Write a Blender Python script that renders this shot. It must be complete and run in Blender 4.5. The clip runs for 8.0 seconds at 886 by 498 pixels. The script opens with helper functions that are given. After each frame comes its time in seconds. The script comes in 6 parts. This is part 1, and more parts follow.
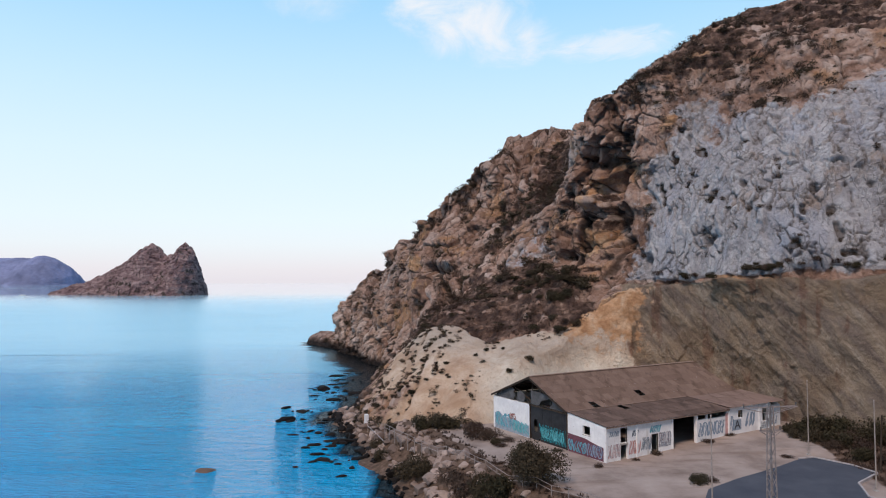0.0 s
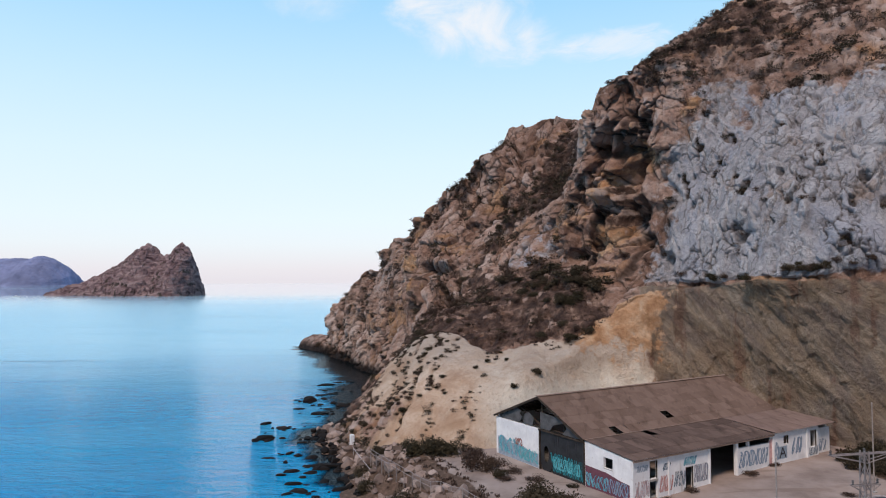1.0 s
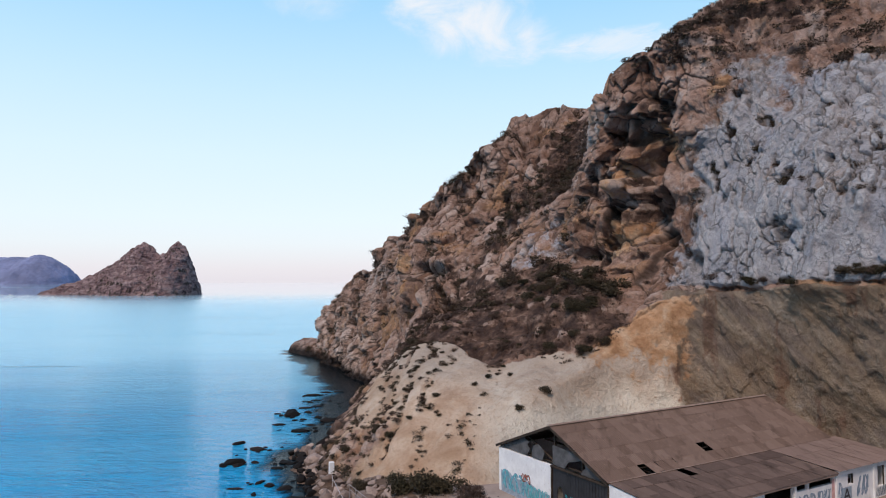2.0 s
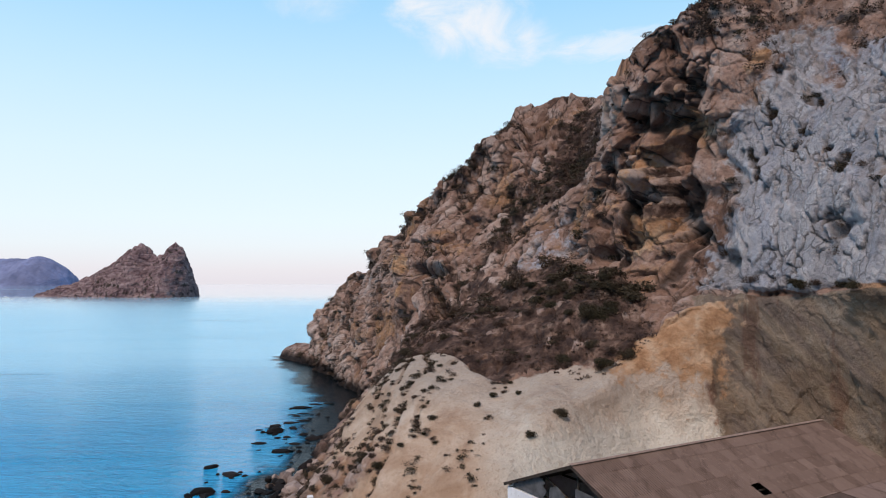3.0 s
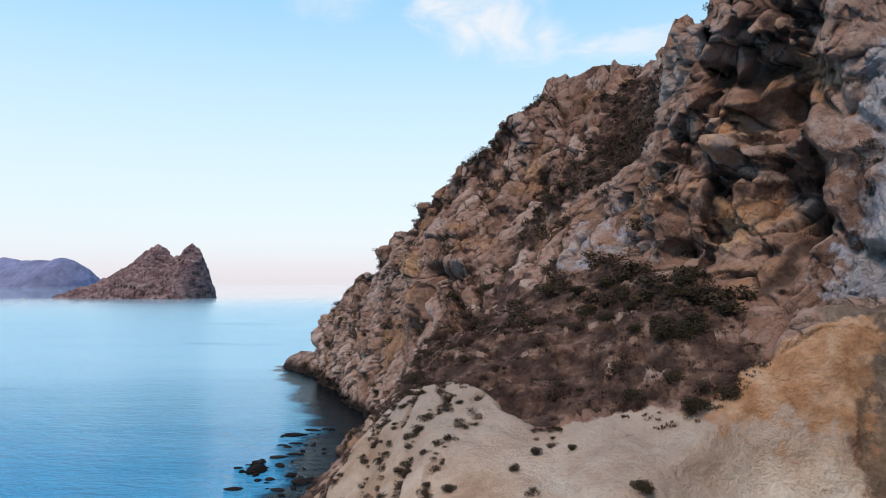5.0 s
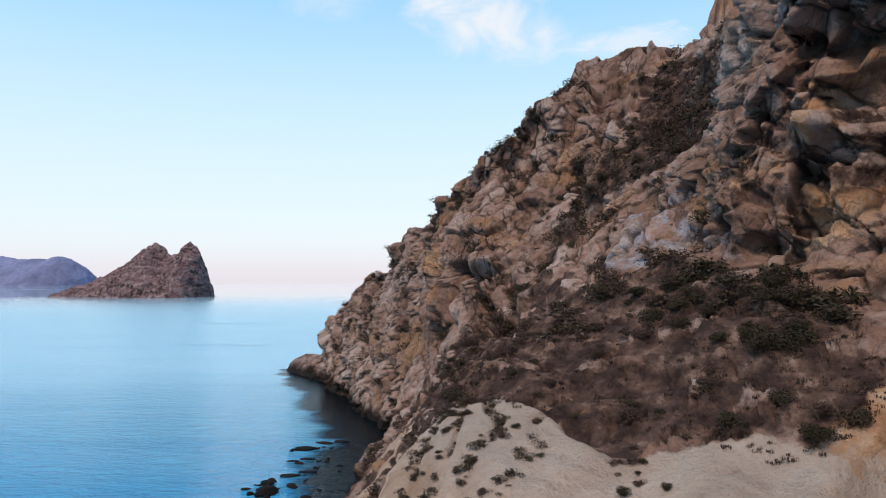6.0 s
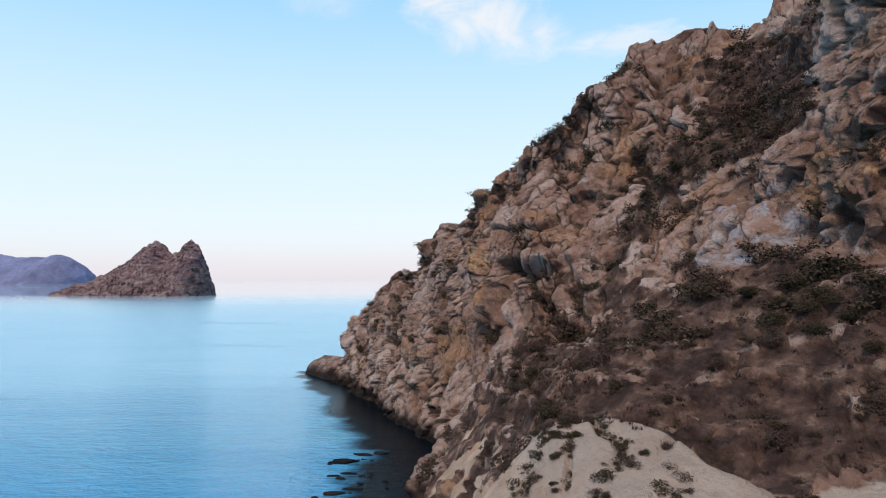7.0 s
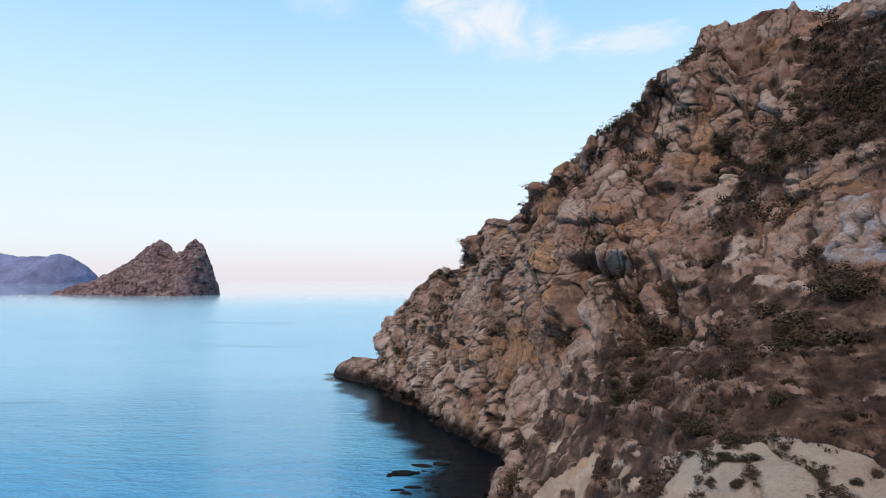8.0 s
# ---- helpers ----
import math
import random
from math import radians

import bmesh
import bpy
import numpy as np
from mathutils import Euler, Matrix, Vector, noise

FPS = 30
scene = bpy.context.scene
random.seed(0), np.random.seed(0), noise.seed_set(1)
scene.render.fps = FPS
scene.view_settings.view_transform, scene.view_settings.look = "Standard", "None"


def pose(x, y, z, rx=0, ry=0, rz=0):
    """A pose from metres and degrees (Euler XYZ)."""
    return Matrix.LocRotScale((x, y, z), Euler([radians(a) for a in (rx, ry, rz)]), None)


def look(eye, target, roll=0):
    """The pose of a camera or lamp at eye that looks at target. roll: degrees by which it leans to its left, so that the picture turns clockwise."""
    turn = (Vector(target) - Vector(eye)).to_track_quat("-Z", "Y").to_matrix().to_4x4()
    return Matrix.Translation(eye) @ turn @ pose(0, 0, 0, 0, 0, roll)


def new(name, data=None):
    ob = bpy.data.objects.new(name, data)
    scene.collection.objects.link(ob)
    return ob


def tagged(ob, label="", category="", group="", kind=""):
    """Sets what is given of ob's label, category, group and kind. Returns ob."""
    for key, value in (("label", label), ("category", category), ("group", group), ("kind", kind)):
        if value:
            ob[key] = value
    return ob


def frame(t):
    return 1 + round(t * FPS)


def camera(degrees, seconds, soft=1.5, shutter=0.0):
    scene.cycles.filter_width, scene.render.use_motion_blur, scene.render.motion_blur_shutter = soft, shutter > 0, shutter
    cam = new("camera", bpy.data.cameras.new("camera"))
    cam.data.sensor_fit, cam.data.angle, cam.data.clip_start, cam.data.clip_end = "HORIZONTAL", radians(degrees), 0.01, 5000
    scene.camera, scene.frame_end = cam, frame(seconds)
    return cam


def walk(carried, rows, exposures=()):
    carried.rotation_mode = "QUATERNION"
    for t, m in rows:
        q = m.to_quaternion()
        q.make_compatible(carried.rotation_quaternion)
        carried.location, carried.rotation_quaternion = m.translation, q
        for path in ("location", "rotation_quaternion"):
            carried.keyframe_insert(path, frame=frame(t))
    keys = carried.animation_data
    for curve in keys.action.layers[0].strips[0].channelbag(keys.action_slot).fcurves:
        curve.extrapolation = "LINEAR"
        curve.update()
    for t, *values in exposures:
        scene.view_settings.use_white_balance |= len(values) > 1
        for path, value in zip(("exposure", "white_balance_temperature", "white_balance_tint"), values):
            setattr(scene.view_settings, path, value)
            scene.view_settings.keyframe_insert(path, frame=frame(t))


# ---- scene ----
cam = camera(66.0, 8.0, soft=1.1)
PATH = [
    (0, (0.417, 3.465, 24.247), (0.395, 5.463, 24.337), -0.1),
    (0.5, (0.706, 9.735, 24.422), (0.684, 11.733, 24.512), -0.1),
    (1, (0.908, 15.988, 24.618), (0.886, 17.986, 24.707), -0.2),
    (1.5, (1.127, 22.034, 24.675), (1.105, 24.032, 24.767), -0.1),
    (1.7, (1.278, 24.795, 24.889), (1.257, 26.793, 24.976), -0.1),
    (3, (1.609, 40.411, 25.211), (1.587, 42.409, 25.303), -0.1),
    (3.5, (1.763, 46.201, 25.384), (1.739, 48.199, 25.477), -0.1),
    (4, (1.966, 51.868, 25.537), (1.89, 53.865, 25.63), -0.2),
    (5.5, (-0.251, 67.376, 25.71), (-0.329, 69.372, 25.801), -0.3),
    (6, (-3.136, 71.89, 25.83), (-3.208, 73.887, 25.918), -0.3),
    (6.5, (-6.523, 75.795, 25.939), (-6.594, 77.792, 26.024), -0.3),
    (7, (-10.617, 79.565, 25.927), (-10.685, 81.562, 26.01), -0.3),
    (7.5, (-15.12, 83.055, 25.892), (-15.185, 85.052, 25.973), -0.3),
    (8, (-19.731, 86.322, 25.646), (-19.799, 88.319, 25.729), -0.2),
]
walk(cam, [(t, look(eye, target, roll)) for t, eye, target, roll in PATH])

# ---- world, sun ----
def node_tree(nt):
    nt.nodes.clear()

    def N(kind, **kw):
        n = nt.nodes.new(kind)
        for key, val in kw.items():
            if key == "ops":
                n.operation = val
            elif key == "blend":
                n.blend_type = val
            elif key == "dtype":
                n.data_type = val
            elif key == "attr":
                n.attribute_name = val
            elif key == "dims":
                n.noise_dimensions = val
            elif key == "feature":
                n.feature = val
            else:
                put(n, key, val)
        return n

    def put(n, key, val):
        sock = n.inputs[int(key[1:])] if key[0] == "i" and key[1:].isdigit() else n.inputs[key.replace("_", " ")]
        if isinstance(val, bpy.types.NodeSocket):
            nt.links.new(val, sock)
        elif isinstance(val, bpy.types.Node):
            nt.links.new(val.outputs[0], sock)
        else:
            sock.default_value = val
    return N


def ramp(N, fac, stops, ease="LINEAR"):
    r = N("ShaderNodeValToRGB", Fac=fac)
    r.color_ramp.interpolation = ease
    while len(r.color_ramp.elements) < len(stops):
        r.color_ramp.elements.new(0.5)
    for e, (p, c) in zip(r.color_ramp.elements, stops):
        e.position = p
        e.color = (*c, 1) if len(c) == 3 else (c[0], c[0], c[0], 1)
    return r.outputs[0]


def grey(N, fac, a, b):
    """Smooth step of fac from a to b, as a value."""
    m = N("ShaderNodeMapRange", Value=fac, From_Min=a, From_Max=b)
    m.interpolation_type = "SMOOTHSTEP"
    return m.outputs[0]


def mixc(N, fac, a, b, blend="MIX"):
    m = N("ShaderNodeMix", dtype="RGBA", blend=blend)
    for sock, val in ((m.inputs[0], fac), (m.inputs[6], a), (m.inputs[7], b)):
        if isinstance(val, bpy.types.NodeSocket):
            m.id_data.links.new(val, sock)
        elif isinstance(val, bpy.types.Node):
            m.id_data.links.new(val.outputs[0], sock)
        else:
            sock.default_value = (*val, 1) if isinstance(val, (tuple, list)) and len(val) == 3 else val
    return m.outputs[2]


def mathn(N, ops, a, b=0.0):
    return N("ShaderNodeMath", ops=ops, i0=a, i1=b).outputs[0]


SUN_EL, SUN_AZ = 52.0, 206.0     # degrees; azimuth clockwise from +y
world = bpy.data.worlds.new("evening_sky")
scene.world = world
world.use_nodes = True
N = node_tree(world.node_tree)
tc = N("ShaderNodeTexCoord")
sep = N("ShaderNodeSeparateXYZ", i0=tc.outputs["Generated"])
grad = ramp(N, sep.outputs[2], [
    (0.0, (0.79, 0.75, 0.81)), (0.015, (0.80, 0.77, 0.825)), (0.05, (0.80, 0.86, 0.915)), (0.085, (0.78, 0.89, 0.955)), (0.17, (0.70, 0.87, 0.98)), (0.25, (0.59, 0.82, 0.985)),
    (0.30, (0.51, 0.775, 0.985)), (0.38, (0.375, 0.685, 0.955)), (0.5, (0.27, 0.57, 0.89)), (1.0, (0.10, 0.28, 0.58))])
sky = N("ShaderNodeTexSky")
sky.sky_type = "NISHITA"
sky.sun_disc = False
sky.sun_elevation, sky.sun_rotation = radians(SUN_EL), radians(SUN_AZ)
base = mixc(N, 0.015, grad, sky.outputs[0])
# thin evening cloud, high over the sea
div = N("ShaderNodeVectorMath", ops="DIVIDE", i0=tc.outputs["Generated"])
world.node_tree.links.new(N("ShaderNodeCombineXYZ", i0=sep.outputs[1], i1=sep.outputs[1], i2=sep.outputs[1]).outputs[0], div.inputs[1])
dsep = N("ShaderNodeSeparateXYZ", i0=div.outputs[0])


def cloud(cx, cz, rx, rz, tilt, scale, thick):
    """A wisp round the bearing cx and rise cz (both as tangents), rx wide and rz high."""
    dx = mathn(N, "SUBTRACT", dsep.outputs[0], cx)
    dz = mathn(N, "SUBTRACT", mathn(N, "SUBTRACT", dsep.outputs[2], cz), mathn(N, "MULTIPLY", dx, tilt))
    e = mathn(N, "ADD", mathn(N, "POWER", mathn(N, "ABSOLUTE", mathn(N, "DIVIDE", dx, rx)), 2.0), mathn(N, "POWER", mathn(N, "ABSOLUTE", mathn(N, "DIVIDE", dz, rz)), 2.0))
    v = N("ShaderNodeCombineXYZ", i0=dx, i1=mathn(N, "MULTIPLY", dz, rx / rz * 0.7), i2=cx)
    n = N("ShaderNodeTexNoise", Vector=v, Scale=scale, Detail=9.0, Roughness=0.62, Distortion=0.6)
    body = mathn(N, "SUBTRACT", mathn(N, "MULTIPLY", n.outputs[0], 1.7), mathn(N, "MULTIPLY", e, 0.75))
    ahead = grey(N, sep.outputs[1], 0.2, 0.4)
    return mathn(N, "MULTIPLY", mathn(N, "MULTIPLY", grey(N, body, 0.25, 1.05), thick), ahead)


c1 = cloud(0.03, 0.385, 0.16, 0.075, -0.15, 9.0, 0.95)
c2 = cloud(0.245, 0.35, 0.12, 0.03, 0.14, 14.0, 0.6)
c3 = cloud(-0.2, 0.42, 0.11, 0.04, 0.0, 10.0, 0.35)
cover = mathn(N, "MINIMUM", mathn(N, "ADD", mathn(N, "ADD", c1, c2), c3), 1.0)
col = mixc(N, cover, base, (0.93, 0.93, 0.96))
# the sky dims away from the low western light
away = mathn(N, "SUBTRACT", mathn(N, "MULTIPLY", sep.outputs[0], 0.6), mathn(N, "MULTIPLY", sep.outputs[1], 0.8))
col = mixc(N, grey(N, away, -0.35, 0.6), col, mixc(N, 1.0, col, (0.45, 0.45, 0.48), "MULTIPLY"))
bg = N("ShaderNodeBackground", Color=col, Strength=1.0)
N("ShaderNodeOutputWorld", Surface=bg)

sun = new("sun", bpy.data.lights.new("sun", "SUN"))
sun.data.energy, sun.data.angle, sun.data.color = 2.7, radians(14), (1.0, 0.80, 0.67)
sun.matrix_world = look((math.sin(radians(SUN_AZ)) * math.cos(radians(SUN_EL)), math.cos(radians(SUN_AZ)) * math.cos(radians(SUN_EL)), math.sin(radians(SUN_EL))), (0, 0, 0))


# ---- materials ----
def material(name):
    m = bpy.data.materials.new(name)
    m.use_nodes = True
    return m, node_tree(m.node_tree)


def finish(N, colour, rough=0.9, bump=None, strength=0.5, dist=0.1, metal=0.0, **kw):
    if isinstance(rough, float) and rough > 0.6:
        kw["Specular_IOR_Level"] = 0.15
    b = N("ShaderNodeBsdfPrincipled", Base_Color=(*colour, 1) if isinstance(colour, tuple) else colour, Roughness=rough, Metallic=metal, **kw)
    if bump is not None:
        bn = N("ShaderNodeBump", Height=bump, Strength=strength, Distance=dist)
        b.id_data.links.new(bn.outputs[0], b.inputs["Normal"])
    N("ShaderNodeOutputMaterial", Surface=b.outputs[0])


def noise_tex(N, scale, detail=5.0, rough=0.55, vec=None, distort=0.0):
    n = N("ShaderNodeTexNoise", Scale=scale, Detail=detail, Roughness=rough, Distortion=distort)
    if vec is not None:
        n.id_data.links.new(vec, n.inputs["Vector"])
    return n.outputs[0]


def mapped(N, scale=(1, 1, 1), rot=(0, 0, 0)):
    g = N("ShaderNodeNewGeometry")
    mp = N("ShaderNodeMapping", Vector=g.outputs["Position"])
    mp.inputs["Scale"].default_value = scale
    mp.inputs["Rotation"].default_value = rot
    return mp.outputs[0]


def plain_mat(name, colour, rough=0.8, var=0.25, scale=1.5, bump=0.0, metal=0.0):
    """A surface of one colour, mottled at two scales."""
    m, N = material(name)
    pos = mapped(N)
    a = noise_tex(N, scale, 6, 0.6, pos)
    b = noise_tex(N, scale * 9, 4, 0.6, pos)
    dark = tuple(c * (1 - var) for c in colour)
    light = tuple(min(1, c * (1 + var)) for c in colour)
    col = mixc(N, grey(N, a, 0.3, 0.7), dark, light)
    col = mixc(N, mathn(N, "MULTIPLY", grey(N, b, 0.4, 0.7), 0.35), col, tuple(c * (1 - var) * 0.85 for c in colour))
    finish(N, col, rough, b if bump else None, 0.6, bump or 0.1, metal)
    return m


def hillside_mat():
    m, N = material("hillside_rock")
    pos = mapped(N)

    def at(name):
        return N("ShaderNodeAttribute", attr=name).outputs["Fac"]
    big, mid, fine = noise_tex(N, 0.06, 4, 0.6, pos), noise_tex(N, 0.35, 6, 0.62, pos), noise_tex(N, 2.2, 7, 0.65, pos)
    # brown limestone, each block weathered to its own tone
    own = mathn(N, "ADD", mathn(N, "ADD", mathn(N, "MULTIPLY", at("tone"), 0.5), mathn(N, "MULTIPLY", mid, 0.75)), mathn(N, "MULTIPLY", big, 0.35))
    brown = ramp(N, own, [(0.50, (0.125, 0.069, 0.050)), (0.68, (0.25, 0.150, 0.110)), (0.84, (0.37, 0.248, 0.197)), (1.0, (0.48, 0.375, 0.325))])
    ochre = mathn(N, "MULTIPLY", grey(N, noise_tex(N, 0.11, 5, 0.6, pos), 0.52, 0.66), grey(N, mid, 0.3, 0.6))
    brown = mixc(N, mathn(N, "MULTIPLY", ochre, 0.75), brown, (0.36, 0.19, 0.085))
    pale = grey(N, noise_tex(N, 0.55, 6, 0.68, pos), 0.55, 0.66)
    brown = mixc(N, mathn(N, "MULTIPLY", pale, 0.45), brown, (0.45, 0.37, 0.33))
    stain = grey(N, noise_tex(N, 0.6, 6, 0.7, mapped(N, (1, 1, 0.35))), 0.57, 0.70)
    brown = mixc(N, mathn(N, "MULTIPLY", stain, 0.65), brown, (0.085, 0.055, 0.047))
    # grey-white limestone with run-off streaks
    strk = noise_tex(N, 0.5, 6, 0.6, mapped(N, (1, 1, 0.18)))
    white = ramp(N, mathn(N, "ADD", mathn(N, "MULTIPLY", noise_tex(N, 0.5, 7, 0.65, pos), 0.75), mathn(N, "MULTIPLY", at("tone"), 0.25)), [(0.28, (0.22, 0.207, 0.217)), (0.46, (0.38, 0.367, 0.382)), (0.68, (0.53, 0.517, 0.532))])
    white = mixc(N, mathn(N, "MULTIPLY", grey(N, noise_tex(N, 0.16, 4, 0.6, mapped(N, (1, 1, 0.35))), 0.5, 0.62), 0.5), white, (0.37, 0.39, 0.46))
    white = mixc(N, mathn(N, "MULTIPLY", grey(N, strk, 0.58, 0.72), 0.4), white, (0.25, 0.19, 0.155))
    white = mixc(N, mathn(N, "MULTIPLY", grey(N, noise_tex(N, 0.22, 5, 0.6, mapped(N, (1, 1, 0.5))), 0.58, 0.68), 0.55), white, (0.31, 0.205, 0.135))
    # cut quarry face, banded on the slant
    sv = N("ShaderNodeCombineXYZ", i0=mathn(N, "MULTIPLY", at("along"), 0.16), i1=at("across"), i2=0.0).outputs[0]
    band = noise_tex(N, 0.55, 8, 0.68, sv, 0.6)
    quarry = ramp(N, band, [(0.30, (0.10, 0.078, 0.066)), (0.44, (0.185, 0.145, 0.12)), (0.55, (0.25, 0.195, 0.145)), (0.70, (0.345, 0.29, 0.24))])
    quarry = mixc(N, mathn(N, "MULTIPLY", grey(N, noise_tex(N, 0.11, 5, 0.6, pos), 0.48, 0.6), 0.5), quarry, (0.175, 0.118, 0.072))
    quarry = mixc(N, mathn(N, "MULTIPLY", grey(N, noise_tex(N, 0.5, 5, 0.6, mapped(N, (1, 1, 0.12))), 0.56, 0.66), 0.55), quarry, (0.125, 0.06, 0.04))
    orange = ramp(N, noise_tex(N, 0.5, 6, 0.6, pos), [(0.3, (0.29, 0.148, 0.075)), (0.5, (0.48, 0.285, 0.162)), (0.7, (0.60, 0.435, 0.305))])
    # chalky mound
    chalk = ramp(N, noise_tex(N, 0.22, 7, 0.62, pos, 0.4), [(0.28, (0.35, 0.215, 0.135)), (0.45, (0.49, 0.345, 0.245)), (0.6, (0.62, 0.485, 0.375)), (0.78, (0.69, 0.58, 0.48))])
    chalk = mixc(N, mathn(N, "MULTIPLY", grey(N, N("ShaderNodeSeparateXYZ", i0=pos).outputs[2], 10.5, 14.5), 0.6), chalk, (0.51, 0.45, 0.39))
    west = grey(N, N("ShaderNodeSeparateXYZ", i0=pos).outputs[0], 9.0, 2.0)
    low = mathn(N, "MULTIPLY", mathn(N, "MULTIPLY", grey(N, N("ShaderNodeSeparateXYZ", i0=pos).outputs[2], 9.0, 3.5), grey(N, mid, 0.35, 0.6)), west)
    apron = mathn(N, "MULTIPLY", grey(N, mathn(N, "ADD", N("ShaderNodeSeparateXYZ", i0=pos).outputs[2], mathn(N, "MULTIPLY", noise_tex(N, 0.5, 5, 0.6, mapped(N, (1, 1, 0.15))), 7.0)), 17.5, 12.5), mathn(N, "SUBTRACT", 1.0, west))
    chalk = mixc(N, mathn(N, "MULTIPLY", apron, 0.9), chalk, mixc(N, noise_tex(N, 1.1, 6, 0.65, mapped(N, (1, 1, 0.2))), (0.64, 0.59, 0.50), (0.80, 0.76, 0.67)))
    chalk = mixc(N, mathn(N, "MULTIPLY", low, 0.7), chalk, (0.42, 0.265, 0.165))
    chalk = mixc(N, mathn(N, "MULTIPLY", grey(N, fine, 0.5, 0.66), 0.4), chalk, (0.27, 0.18, 0.125))
    # scrubby earth
    earth = ramp(N, noise_tex(N, 0.45, 7, 0.66, pos), [(0.34, (0.034, 0.022, 0.019)), (0.46, (0.075, 0.047, 0.038)), (0.56, (0.145, 0.091, 0.070)), (0.67, (0.33, 0.23, 0.18))])
    edge = mathn(N, "MULTIPLY", mathn(N, "SUBTRACT", noise_tex(N, 0.55, 6, 0.65, pos), 0.5), 1.5)

    def w(name):
        return grey(N, mathn(N, "ADD", at(name), edge), 0.35, 0.65)
    col = mixc(N, w("white"), brown, white)
    col = mixc(N, w("quarry"), col, quarry)
    col = mixc(N, w("chalk"), col, chalk)
    col = mixc(N, w("orange"), col, orange)
    col = mixc(N, w("scrub"), col, earth)
    tone = mathn(N, "ADD", mathn(N, "MULTIPLY", fine, 0.5), mathn(N, "MULTIPLY", big, 0.5))
    col = mixc(N, 1.0, col, ramp(N, tone, [(0.3, (0.72, 0.71, 0.71)), (0.5, (1.0, 1.0, 1.0)), (0.72, (1.2, 1.18, 1.16))]), "MULTIPLY")
    # the tide's dark wet foot, carried higher to paint in the shade there
    hz = mathn(N, "ADD", N("ShaderNodeSeparateXYZ", i0=pos).outputs[2], mathn(N, "MULTIPLY", mathn(N, "SUBTRACT", mid, 0.5), 3.0))
    col = mixc(N, grey(N, hz, 3.6, 1.0), col, (0.022, 0.017, 0.016))
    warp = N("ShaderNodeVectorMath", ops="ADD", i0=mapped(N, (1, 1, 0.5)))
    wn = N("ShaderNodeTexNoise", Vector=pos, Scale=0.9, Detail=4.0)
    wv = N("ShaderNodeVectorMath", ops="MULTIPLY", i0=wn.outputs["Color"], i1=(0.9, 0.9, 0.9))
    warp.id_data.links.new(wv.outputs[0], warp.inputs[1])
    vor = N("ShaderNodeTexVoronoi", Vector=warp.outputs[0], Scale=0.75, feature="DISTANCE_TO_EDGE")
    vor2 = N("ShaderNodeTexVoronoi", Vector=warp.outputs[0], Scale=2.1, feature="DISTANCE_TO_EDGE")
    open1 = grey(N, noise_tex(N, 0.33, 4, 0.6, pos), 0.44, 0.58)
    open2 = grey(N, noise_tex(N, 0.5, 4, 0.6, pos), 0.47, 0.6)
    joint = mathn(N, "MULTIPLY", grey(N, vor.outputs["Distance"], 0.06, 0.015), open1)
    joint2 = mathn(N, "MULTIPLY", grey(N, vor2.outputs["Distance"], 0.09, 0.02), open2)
    soil_shade = mathn(N, "MULTIPLY", mathn(N, "MAXIMUM", joint, mathn(N, "MULTIPLY", joint2, 0.7)), at("rock"))
    # earth in the open joints, and the shade of cracks and pits painted in
    col = mixc(N, mathn(N, "MULTIPLY", mathn(N, "MAXIMUM", mathn(N, "MULTIPLY", soil_shade, mathn(N, "MULTIPLY", at("white"), 0.4)), mathn(N, "MULTIPLY", at("crack"), 0.85)), at("rock")), col, (0.05, 0.036, 0.031))
    h = mathn(N, "MULTIPLY", soil_shade, -0.35)
    h = mathn(N, "ADD", h, mathn(N, "ADD", mathn(N, "MULTIPLY", fine, 0.75), mathn(N, "MULTIPLY", noise_tex(N, 7.0, 5, 0.7, pos), 0.35)))
    finish(N, col, 0.93, h, 1.0, 0.5)
    return m


